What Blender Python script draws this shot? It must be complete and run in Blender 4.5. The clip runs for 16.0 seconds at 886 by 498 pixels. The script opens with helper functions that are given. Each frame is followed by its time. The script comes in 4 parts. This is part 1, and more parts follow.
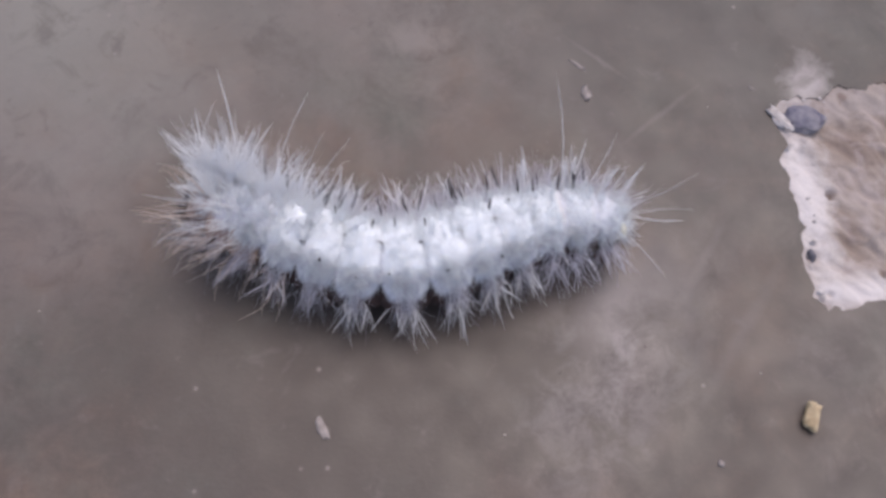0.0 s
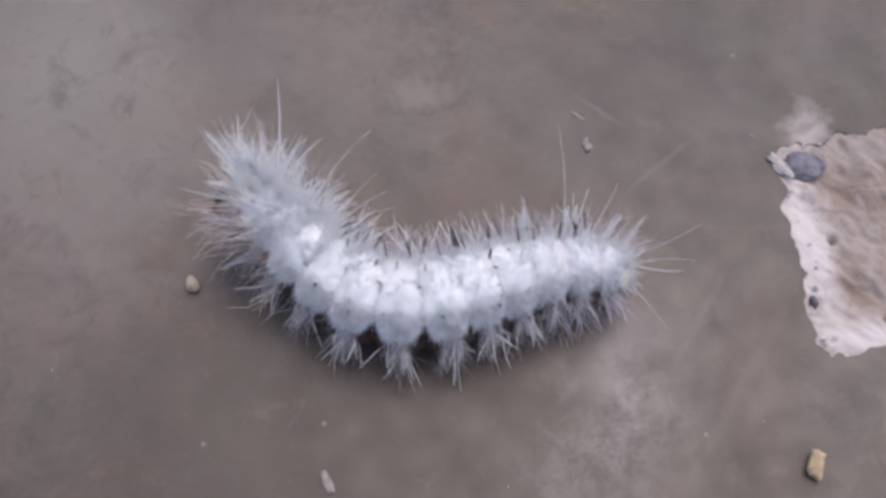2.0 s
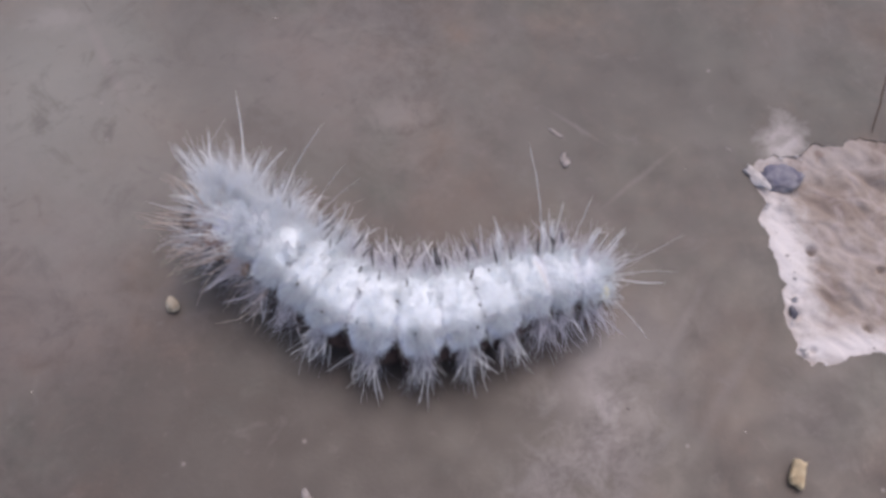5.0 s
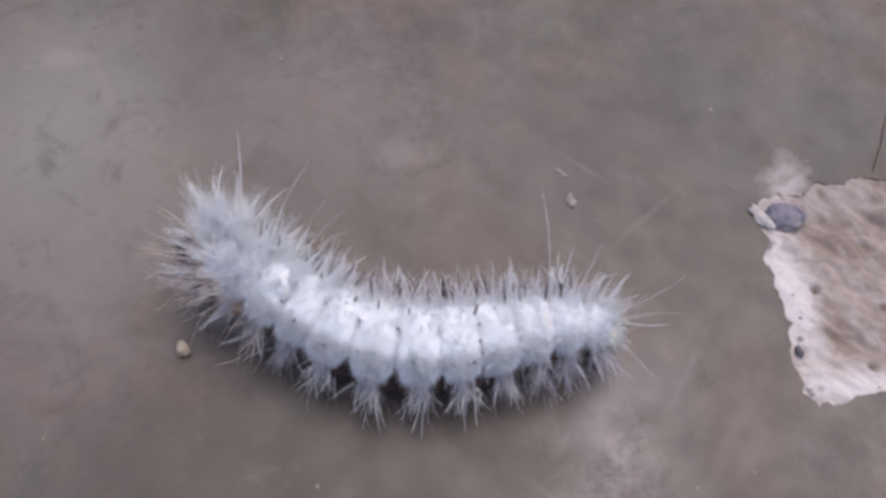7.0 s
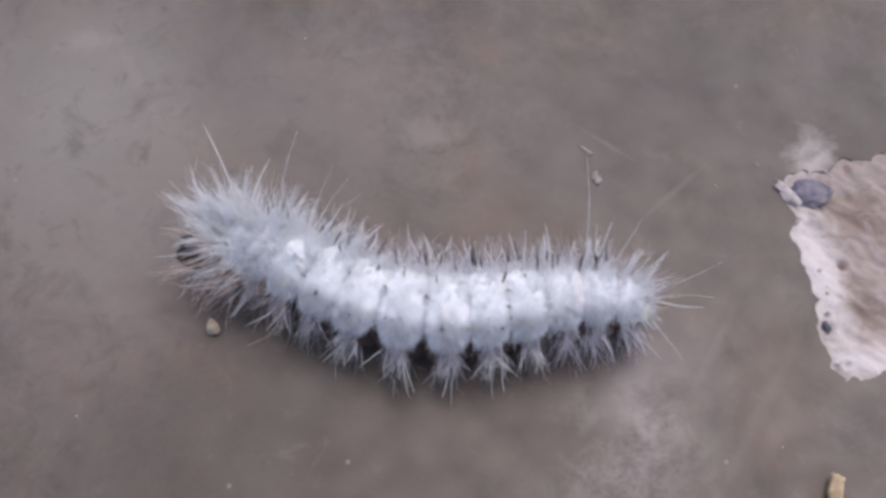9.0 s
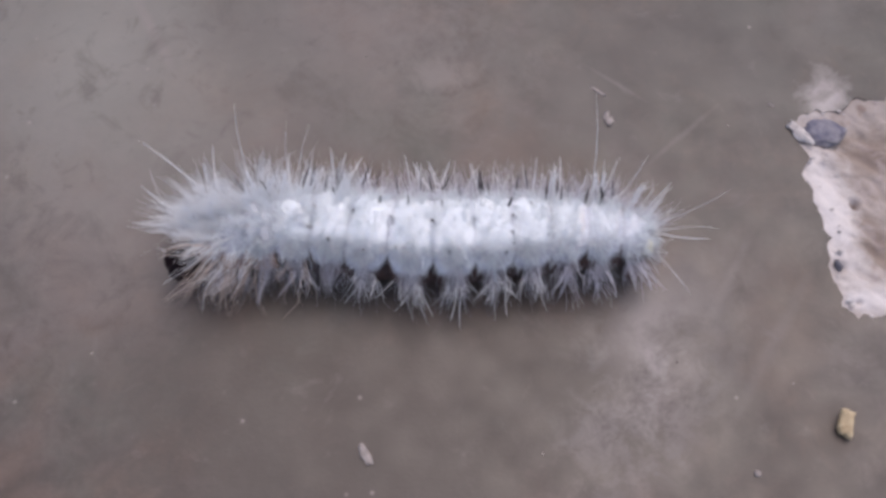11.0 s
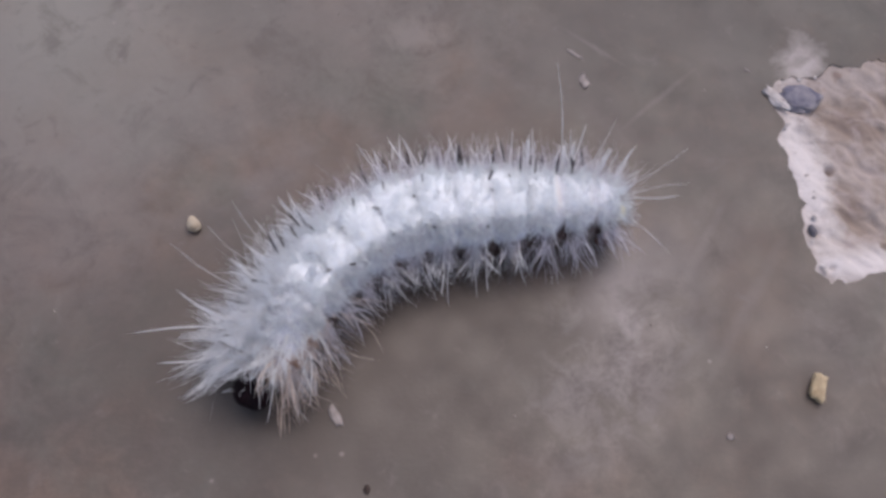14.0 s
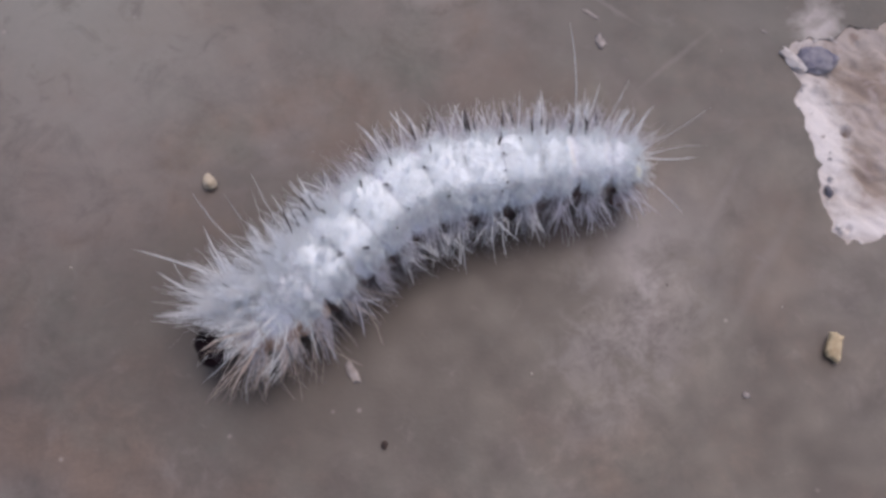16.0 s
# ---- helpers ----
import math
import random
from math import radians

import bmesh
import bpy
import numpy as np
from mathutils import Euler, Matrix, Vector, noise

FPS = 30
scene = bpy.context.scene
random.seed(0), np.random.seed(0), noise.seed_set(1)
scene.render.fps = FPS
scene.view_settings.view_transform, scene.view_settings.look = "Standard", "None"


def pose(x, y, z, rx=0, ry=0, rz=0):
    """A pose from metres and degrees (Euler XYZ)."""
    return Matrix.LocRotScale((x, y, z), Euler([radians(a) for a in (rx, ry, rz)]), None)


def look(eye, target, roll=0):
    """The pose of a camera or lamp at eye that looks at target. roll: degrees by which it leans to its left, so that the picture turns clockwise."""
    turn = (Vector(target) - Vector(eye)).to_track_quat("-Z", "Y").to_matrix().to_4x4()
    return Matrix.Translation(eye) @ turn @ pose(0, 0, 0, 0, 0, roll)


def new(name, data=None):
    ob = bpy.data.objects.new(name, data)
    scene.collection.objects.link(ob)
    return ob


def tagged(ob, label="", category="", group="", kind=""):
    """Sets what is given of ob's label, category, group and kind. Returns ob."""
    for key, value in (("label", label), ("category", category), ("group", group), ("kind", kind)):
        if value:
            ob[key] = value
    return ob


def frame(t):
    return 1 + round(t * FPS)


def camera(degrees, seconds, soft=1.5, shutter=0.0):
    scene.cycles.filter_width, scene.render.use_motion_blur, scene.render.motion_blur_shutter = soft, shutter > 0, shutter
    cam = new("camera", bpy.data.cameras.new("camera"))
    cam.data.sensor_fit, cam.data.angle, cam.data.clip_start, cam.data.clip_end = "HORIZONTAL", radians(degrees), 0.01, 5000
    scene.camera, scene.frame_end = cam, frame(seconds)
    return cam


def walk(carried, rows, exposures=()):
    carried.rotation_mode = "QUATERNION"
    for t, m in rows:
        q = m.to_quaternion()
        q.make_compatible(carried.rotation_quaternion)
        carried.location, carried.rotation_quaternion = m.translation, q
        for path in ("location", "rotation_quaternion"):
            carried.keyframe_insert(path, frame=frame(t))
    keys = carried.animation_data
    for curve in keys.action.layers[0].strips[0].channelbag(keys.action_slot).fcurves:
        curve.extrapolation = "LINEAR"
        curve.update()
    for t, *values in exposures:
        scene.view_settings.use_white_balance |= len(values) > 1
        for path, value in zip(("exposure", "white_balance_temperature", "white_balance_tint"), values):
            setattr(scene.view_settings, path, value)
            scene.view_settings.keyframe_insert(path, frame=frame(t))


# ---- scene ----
from mathutils import kdtree

MM = 0.001

# Camera: a phone held about eight centimetres over the floor.
cam = camera(45.0, 16.0, soft=3.3)
PATH = [
    (0, -0.00128, -0.03782, 0.07509, 25.012, -1.927, 1.323),
    (0.5, -0.00109, -0.03840, 0.07435, 24.554, -2.121, 1.178),
    (1, -0.00089, -0.03766, 0.07494, 24.923, -1.342, 1.068),
    (1.5, -0.00030, -0.03719, 0.07620, 26.764, -0.879, 1.203),
    (2, 0.00103, -0.03705, 0.07684, 26.899, 0.094, 1.188),
    (2.5, 0.00098, -0.03769, 0.07672, 27.898, -0.165, 0.931),
    (3, 0.00141, -0.03832, 0.07590, 27.598, 0.787, 1.126),
    (3.5, 0.00096, -0.03731, 0.07675, 27.834, 0.618, 0.926),
    (4, 0.00006, -0.03823, 0.07685, 27.544, 1.232, 1.124),
    (4.5, 0.00223, -0.03726, 0.07711, 28.260, 0.238, 0.244),
    (4.7, 0.00269, -0.03851, 0.07624, 28.640, 0.548, 0.361),
    (6.8, 0.00119, -0.03648, 0.07816, 29.018, -0.002, -0.303),
    (7, 0.00068, -0.03639, 0.07814, 29.255, -0.048, -0.386),
    (7.5, 0.00057, -0.03789, 0.07683, 28.798, -0.632, -0.718),
    (8, 0.00280, -0.03720, 0.07709, 28.899, -0.874, -1.187),
    (8.5, 0.00082, -0.03729, 0.07794, 29.259, -0.087, -0.791),
    (8.7, -0.00049, -0.03712, 0.07819, 28.961, 0.641, -0.351),
    (10.8, 0.00028, -0.03788, 0.07791, 27.209, 0.915, -0.335),
    (11, -0.00012, -0.03946, 0.07723, 26.902, 1.514, -0.041),
    (11.5, 0.00037, -0.03906, 0.07667, 26.788, 0.927, -0.308),
    (12, -0.00078, -0.04004, 0.07588, 25.808, 0.933, -0.124),
    (12.5, -0.00111, -0.04000, 0.07535, 25.350, 0.855, 0.045),
    (13, -0.00060, -0.03897, 0.07692, 25.892, 1.738, 0.606),
    (13.5, -0.00060, -0.04014, 0.07613, 26.670, 1.040, 0.586),
    (14, -0.00075, -0.04042, 0.07535, 25.951, -0.463, -0.250),
    (14.5, -0.00110, -0.04083, 0.07442, 24.608, -1.359, -0.626),
    (15, -0.00081, -0.04157, 0.07391, 24.410, -1.090, -0.421),
    (15.5, -0.00158, -0.04175, 0.07422, 24.352, -0.911, -0.218),
    (16, -0.00230, -0.04158, 0.07474, 24.638, -0.755, -0.082),
]
walk(cam, [(t, pose(x, y, z, rx, ry, rz)) for t, x, y, z, rx, ry, rz in PATH],
     exposures=[(0.0, 0.46, 6600, 15), (8.7, 0.46, 6600, 15), (11.0, 0.44, 6600, 15), (11.5, 0.34, 6600, 15), (16.0, 0.34, 6600, 15)])

# Light: bright overcast sky, its brightest part high behind the floor's far side.
world = bpy.data.worlds.new("sky")
scene.world = world
world.use_nodes = True
sky = world.node_tree.nodes.new("ShaderNodeTexSky")
sky.sky_type, sky.sun_disc = "NISHITA", False
sky.sun_elevation, sky.sun_rotation = radians(70), radians(35)
sky.dust_density, sky.ozone_density = 2.5, 0.5
back = world.node_tree.nodes["Background"]
back.inputs["Strength"].default_value = 0.135
world.node_tree.links.new(sky.outputs["Color"], back.inputs["Color"])
sun = new("sun", bpy.data.lights.new("sun", "SUN"))
sun.data.energy, sun.data.angle, sun.data.color = 1.2, radians(55), (1.0, 0.93, 0.88)
sun.matrix_world = look((math.sin(radians(35)) * 0.34, math.cos(radians(35)) * 0.34, 0.94), (0, 0, 0))


# ---- materials ----
class Paint:
    """A node material with short ways to add nodes."""

    def __init__(self, name, rough=0.6, spec=0.5):
        self.m = bpy.data.materials.new(name)
        self.m.use_nodes = True
        self.t = self.m.node_tree
        self.b = self.t.nodes["Principled BSDF"]
        self.b.inputs["Roughness"].default_value = rough
        self.b.inputs["Specular IOR Level"].default_value = spec
        self.where = self.node("ShaderNodeTexCoord").outputs["Object"]

    def node(self, kind, **values):
        n = self.t.nodes.new(kind)
        for key, value in values.items():
            n.inputs[key].default_value = value
        return n

    def link(self, a, b):
        self.t.links.new(a, b)

    def scaled(self, x, y=None, z=None, shift=(0, 0, 0)):
        n = self.node("ShaderNodeMapping")
        n.inputs["Scale"].default_value = (x, y or x, z or x)
        n.inputs["Location"].default_value = shift
        self.link(self.where, n.inputs["Vector"])
        return n.outputs["Vector"]

    def noise(self, scale, detail=4.0, rough=0.55, twist=0.0, vector=None):
        """Noise of so many cells a millimetre."""
        n = self.node("ShaderNodeTexNoise", Scale=scale, Detail=detail, Roughness=rough, Distortion=twist)
        self.link(vector or self.scaled(1000), n.inputs["Vector"])
        return n.outputs["Fac"]

    def ramp(self, fac, *stops):
        n = self.node("ShaderNodeValToRGB")
        n.color_ramp.elements[0].position, n.color_ramp.elements[1].position = stops[0][0], stops[-1][0]
        for at, _ in stops[1:-1]:
            n.color_ramp.elements.new(at)
        for e, (_, c) in zip(n.color_ramp.elements, stops):
            e.color = (*c, 1) if len(c) == 3 else (c[0], c[0], c[0], 1)
        self.link(fac, n.inputs["Fac"])
        return n.outputs["Color"]

    def mix(self, fac, a, b, kind="MIX"):
        n = self.node("ShaderNodeMix")
        n.data_type, n.blend_type = "RGBA", kind
        for socket, value in ((n.inputs[0], fac), (n.inputs[6], a), (n.inputs[7], b)):
            if hasattr(value, "is_linked"):
                self.link(value, socket)
            else:
                socket.default_value = value if isinstance(value, float) else (*value, 1)
        return n.outputs[2]

    def math(self, op, a, b=0.0):
        n = self.node("ShaderNodeMath")
        n.operation = op
        for socket, value in zip(n.inputs, (a, b)):
            if hasattr(value, "is_linked"):
                self.link(value, socket)
            else:
                socket.default_value = value
        return n.outputs[0]

    def blot(self, x, y, rx, ry, turn=0.0, ragged=0.75, cells=0.4, edge=0.6):
        """A patch's cover, 0 to 1: an uneven ellipse round x, y, in millimetres."""
        n = self.node("ShaderNodeMapping")
        n.vector_type = "TEXTURE"
        n.inputs["Location"].default_value = (x * MM, y * MM, 0)
        n.inputs["Rotation"].default_value = (0, 0, radians(turn))
        n.inputs["Scale"].default_value = (rx * MM, ry * MM, 1)
        self.link(self.where, n.inputs["Vector"])
        far = self.node("ShaderNodeVectorMath")
        far.operation = "LENGTH"
        self.link(n.outputs["Vector"], far.inputs[0])
        wild = self.math("MULTIPLY", self.math("SUBTRACT", self.noise(cells, 8, 0.72, 0.5), 0.5), ragged * 4)
        d = self.math("ADD", far.outputs["Value"], wild)
        return self.ramp(self.math("MULTIPLY", d, 0.5), ((1 - edge) / 2, (1,)), ((1 + edge) / 2, (0,)))

    def bump(self, height, strength, far=0.1):
        n = self.node("ShaderNodeBump", Strength=strength, Distance=far * MM)
        self.link(height, n.inputs["Height"])
        self.link(n.outputs["Normal"], self.b.inputs["Normal"])

    def done(self, colour=None):
        if colour is not None:
            if hasattr(colour, "is_linked"):
                self.link(colour, self.b.inputs["Base Color"])
            else:
                self.b.inputs["Base Color"].default_value = (*colour, 1)
        return self.m


def cement():
    p = Paint("trowelled_cement", 0.42, 0.45)
    col = p.ramp(p.noise(0.05, 6, 0.6, 0.6), (0.3, (0.100, 0.078, 0.066)), (0.5, (0.134, 0.110, 0.100)), (0.7, (0.176, 0.152, 0.143)))
    warm = p.noise(0.11, 3, 0.5)
    col = p.mix(p.ramp(warm, (0.44, (0,)), (0.64, (0.8,))), col, (0.152, 0.104, 0.078))
    cool = p.noise(0.085, 4, 0.6, vector=p.scaled(1000, shift=(31, 7, 0)))
    col = p.mix(p.ramp(cool, (0.46, (0,)), (0.66, (0.8,))), col, (0.112, 0.109, 0.092))
    mid = p.noise(0.26, 5, 0.65, 0.4)
    col = p.mix(0.55, col, p.ramp(mid, (0.3, (0.33,)), (0.7, (0.67,))), "OVERLAY")
    broad = p.noise(0.13, 6, 0.65, 0.8, p.scaled(1000, shift=(13, 29, 0)))
    col = p.mix(0.85, col, p.ramp(broad, (0.30, (0.32,)), (0.70, (0.66,))), "OVERLAY")
    fine = p.noise(1.1, 5, 0.7)
    col = p.mix(0.22, col, p.ramp(fine, (0.3, (0.35,)), (0.7, (0.66,))), "OVERLAY")
    # worn and dusty places, broad paler and darker patches, one painted shadow
    for x, y, rx, ry, turn, amount, tint in (
        (13.8, -10.0, 3.6, 6.4, -22, 0.90, (0.34, 0.31, 0.31)),
        (10.8, -17.0, 2.4, 4.4, -20, 0.40, (0.28, 0.25, 0.25)),
        (17.5, -14.0, 2.5, 4.0, -10, 0.22, (0.27, 0.23, 0.215)),
        (-2.0, 16.8, 2.3, 1.3, 10, 0.45, (0.34, 0.30, 0.29)),
        (-34.5, 27.6, 2.2, 1.3, 15, 0.60, (0.42, 0.38, 0.37)),
        (-33.0, 19.0, 11.0, 13.0, 20, 0.70, (0.262, 0.246, 0.220)),
        (-13.0, 17.0, 11.0, 8.0, 15, 0.50, (0.200, 0.178, 0.160)),
        (8.0, 18.0, 9.0, 6.0, 0, 0.35, (0.185, 0.160, 0.143)),
        (26.0, 19.0, 15.0, 12.0, 0, 0.65, (0.090, 0.084, 0.076)),
        (3.0, -11.0, 9.0, 5.0, 0, 0.7, (0.084, 0.067, 0.058)),
        (-20.0, -8.0, 7.0, 6.0, 0, 0.45, (0.088, 0.069, 0.058)),
        (24.0, -8.0, 9.0, 14.0, -20, 0.45, (0.105, 0.085, 0.076)),
        (0.0, -20.0, 16.0, 5.0, 0, 0.25, (0.105, 0.083, 0.072)),
        (-5.0, -14.0, 15.0, 9.0, 0, 0.62, (0.085, 0.065, 0.055)),
        (13.2, -7.0, 1.5, 3.0, -25, 0.45, (0.34, 0.31, 0.305)),
        # the husk's soft brown shadow, painted at its lower left
        (26.8, -16.4, 1.3, 1.0, 20, 0.75, (0.075, 0.045, 0.028)),
        (-31.0, 0.0, 7.0, 9.0, 0, 0.5, (0.235, 0.200, 0.187)),
        (-12.0, 24.0, 9.0, 6.0, 0, 0.40, (0.215, 0.188, 0.180)),
        (30.8, 14.2, 1.6, 2.2, -8, 0.95, (0.56, 0.52, 0.52)),
        (32.0, 24.0, 2.0, 5.0, -12, 0.20, (0.24, 0.22, 0.21)),
        (16.0, 8.5, 1.6, 6.0, 28, 0.40, (0.088, 0.074, 0.066)),
        (13.0, 18.0, 5.0, 11.0, -35, 0.50, (0.094, 0.079, 0.072)),
        (4.5, 5.5, 6.0, 3.5, 0, 0.45, (0.128, 0.090, 0.072)),
        (-12.0, -14.0, 15.0, 7.5, 3, 0.6, (0.100, 0.080, 0.066)),
        (30.0, -19.0, 6.0, 3.0, 0, 0.22, (0.20, 0.166, 0.158)),
        (27.0, -23.5, 13.0, 8.0, 8, 0.75, (0.084, 0.066, 0.056)),
        (-9.0, -20.0, 13.0, 6.0, -4, 0.45, (0.078, 0.060, 0.050)),
        (-35.0, 21.0, 10.0, 12.0, 25, 0.60, (0.30, 0.295, 0.265)),
        (-20.0, 24.0, 4.0, 9.0, 12, 0.40, (0.125, 0.112, 0.098)),
        (22.0, 16.0, 10.0, 8.0, 30, 0.35, (0.100, 0.086, 0.078)),
    ):
        soft = tint[0] > 0.25 and ry > 4
        cover = p.math("MULTIPLY", p.blot(x, y, rx, ry, turn, 0.26 if soft else 0.75, 0.22 if soft else 0.4, 0.95 if soft else 0.6), amount)
        col = p.mix(cover, col, tint)
    # long pale wipe marks and a few scratches
    for x, y, length, width, turn, amount in (
        (20.0, -4.2, 4.6, 0.34, 60, 0.16), (18.2, 10.3, 3.2, 0.22, 42, 0.30), (-28.6, 22.4, 4.2, 0.45, -62, 0.40),
        (22.8, -9.5, 6.0, 0.5, 58, 0.16), (13.2, 15.6, 2.4, 0.18, -38, 0.25), (-9.0, 26.0, 5.0, 0.3, 12, 0.12)):
        cover = p.math("MULTIPLY", p.blot(x, y, length, width, turn, 0.25, 0.8, 0.6), amount)
        col = p.mix(cover, col, (0.32, 0.28, 0.265))
    # scuffs: small ragged pale and dark patches
    for cells, low, high, amount, tint, shift in ((0.34, 0.60, 0.70, 0.20, (0.27, 0.24, 0.23), (3, 5, 0)), (0.9, 0.63, 0.74, 0.2, (0.30, 0.265, 0.25), (11, 2, 0)),
                                                  (0.42, 0.58, 0.72, 0.45, (0.076, 0.058, 0.049), (7, 19, 0)), (0.16, 0.54, 0.66, 0.45, (0.082, 0.066, 0.056), (23, 4, 0))):
        cover = p.ramp(p.noise(cells, 7, 0.68, 0.7, p.scaled(1000, shift=shift)), (low, (0,)), (high, (amount,)))
        col = p.mix(cover, col, tint)
    specks = p.node("ShaderNodeTexVoronoi", Scale=0.55)
    p.link(p.scaled(1000), specks.inputs["Vector"])
    pick = p.ramp(specks.outputs["Color"], (0.80, (0,)), (0.82, (1,)))
    col = p.mix(p.math("MULTIPLY", p.ramp(specks.outputs["Distance"], (0.04, (0.5,)), (0.13, (0,))), pick), col, (0.42, 0.37, 0.35))
    col = p.mix(1.0, col, (0.715, 0.68, 0.66), "MULTIPLY")
    p.link(p.ramp(p.noise(0.25, 5, 0.6), (0.3, (0.36,)), (0.7, (0.58,))), p.b.inputs["Roughness"])
    p.bump(p.mix(0.5, p.noise(0.5, 5, 0.6), p.noise(3.5, 3, 0.6)), 0.25, 0.12)
    return p.done(col)


def mortar():
    p = Paint("bare_mortar", 0.9, 0.25)
    col = p.ramp(p.noise(0.2, 4, 0.55, 0.6), (0.32, (0.28, 0.215, 0.185)), (0.46, (0.34, 0.275, 0.235)), (0.62, (0.45, 0.385, 0.35)))
    col = p.mix(p.ramp(p.noise(0.36, 4, 0.6, 0.8), (0.48, (0,)), (0.62, (0.65,))), col, (0.52, 0.445, 0.42))
    col = p.mix(p.ramp(p.noise(0.6, 3, 0.5, vector=p.scaled(1000, shift=(9, 3, 0))), (0.62, (0,)), (0.72, (0.5,))), col, (0.26, 0.16, 0.12))
    rim = p.math("MAXIMUM", p.blot(29.5, 3.5, 2.0, 8.0, 6, 0.6, 0.5), p.blot(33.0, -5.0, 6.0, 1.3, 5, 0.35, 0.5))
    col = p.mix(p.math("MULTIPLY", rim, 0.9), col, (0.80, 0.745, 0.735))
    col = p.mix(1.0, col, (0.74, 0.73, 0.725), "MULTIPLY")
    p.bump(p.noise(1.2, 4, 0.6), 0.6, 0.3)
    return p.done(col)


def plain(name, low, high, cells, rough=0.7, spec=0.3, bump=0.3, far=0.05):
    p = Paint(name, rough, spec)
    p.bump(p.noise(cells * 2, 4, 0.6), bump, far)
    return p.done(p.ramp(p.noise(cells, 5, 0.6), (0.3, low), (0.7, high)))


def dusty_stone():
    p = Paint("dusty_blue_stone", 0.85, 0.25)
    col = p.ramp(p.noise(0.9, 5, 0.65), (0.3, (0.12, 0.112, 0.152)), (0.7, (0.213, 0.205, 0.246)))
    col = p.mix(p.ramp(p.noise(0.45, 4, 0.6), (0.42, (0,)), (0.62, (0.8,))), col, (0.28, 0.255, 0.262))
    p.bump(p.noise(1.4, 5, 0.7), 0.8, 0.3)
    return p.done(col)


def hair(name, low, high, through_light=0.35, rough=0.5, spec=0.35):
    """A hair's horn: bright on its side, letting light through."""
    p = Paint(name, rough, spec)
    info = p.node("ShaderNodeNewGeometry")
    col = p.ramp(info.outputs["Random Per Island"], (0.0, low), (1.0, high))
    out = p.t.nodes["Material Output"]
    thin = p.node("ShaderNodeBsdfTranslucent")
    p.link(col, thin.inputs["Color"])
    both = p.node("ShaderNodeMixShader", Fac=through_light)
    p.link(p.b.outputs["BSDF"], both.inputs[1])
    p.link(thin.outputs["BSDF"], both.inputs[2])
    p.link(both.outputs["Shader"], out.inputs["Surface"])
    return p.done(col)


def skin(name, top, band, low=(0.022, 0.013, 0.014), lit=(0.10, 0.06, 0.052), subsurface=0.4, rise=0.0, band_at=0.44):
    """Pale felted back with shading painted down its sides, dark red-brown flanks, blotched."""
    p = Paint(name, 0.75, 0.25)
    split = p.node("ShaderNodeSeparateXYZ")
    p.link(p.scaled(1000), split.inputs["Vector"])
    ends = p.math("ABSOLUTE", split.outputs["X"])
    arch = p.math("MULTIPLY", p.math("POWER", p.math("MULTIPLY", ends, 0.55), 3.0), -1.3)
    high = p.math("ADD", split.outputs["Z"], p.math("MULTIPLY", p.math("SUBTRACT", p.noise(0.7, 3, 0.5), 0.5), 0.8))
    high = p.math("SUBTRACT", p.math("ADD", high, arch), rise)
    back = p.mix(p.ramp(p.noise(0.9, 5, 0.6), (0.42, (0,)), (0.62, (0.8,))), top, tuple(c * 0.82 for c in top))
    # Ring-end band: ochre on the tail, painted groove shade on the white rings.
    back = p.mix(p.ramp(p.math("MULTIPLY", ends, 0.3), (band_at, (0,)), (band_at + 0.12, (0.55,))), back, band)
    # Dark flank skin; its colour also stands for shade between the side tufts.
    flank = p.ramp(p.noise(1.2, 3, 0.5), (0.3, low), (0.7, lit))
    spot = p.math("ADD", p.math("POWER", p.math("SUBTRACT", ends, 1.75), 2.0), p.math("POWER", p.math("MULTIPLY", split.outputs["Y"], 0.8), 2.0))
    upper = p.math("GREATER_THAN", split.outputs["Z"], 1.0)
    back = p.mix(p.math("MULTIPLY", p.ramp(spot, (0.08, (0.65,)), (0.30, (0,))), upper), back, (0.24, 0.25, 0.29))
    # Darkened copy of the back colour: shading painted on the sides.
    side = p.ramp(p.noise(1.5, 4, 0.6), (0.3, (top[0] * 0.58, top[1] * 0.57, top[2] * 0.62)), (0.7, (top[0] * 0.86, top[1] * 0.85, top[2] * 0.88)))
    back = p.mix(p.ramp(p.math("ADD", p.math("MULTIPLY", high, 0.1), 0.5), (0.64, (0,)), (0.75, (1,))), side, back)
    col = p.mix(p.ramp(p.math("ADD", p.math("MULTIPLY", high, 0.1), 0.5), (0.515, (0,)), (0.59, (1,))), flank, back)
    p.b.inputs["Subsurface Weight"].default_value = subsurface
    p.b.inputs["Subsurface Radius"].default_value = (1.0, 0.95, 0.9)
    p.b.inputs["Subsurface Scale"].default_value = 0.3 * MM
    p.bump(p.noise(3.0, 5, 0.7, vector=p.scaled(1000, 700, 700)), 0.7, 0.18)
    return p.done(col)


CEMENT, MORTAR = cement(), mortar()
DIRT = plain("crack_dirt", (0.0738, 0.0615, 0.0541), (0.131, 0.107, 0.0943), 0.8, 0.95)
BLUESTONE = dusty_stone()
DARKSTONE = plain("dark_stone", (0.082, 0.0779, 0.0943), (0.18, 0.164, 0.18), 1.2, 0.85)
STRAW = plain("straw_husk", (0.25, 0.165, 0.085), (0.56, 0.45, 0.29), 0.7, 0.6, 0.4, 0.5, 0.1)
SEEDCOAT = plain("seed_coat", (0.279, 0.213, 0.139), (0.558, 0.476, 0.377), 0.9, 0.55, 0.35, 0.5, 0.12)
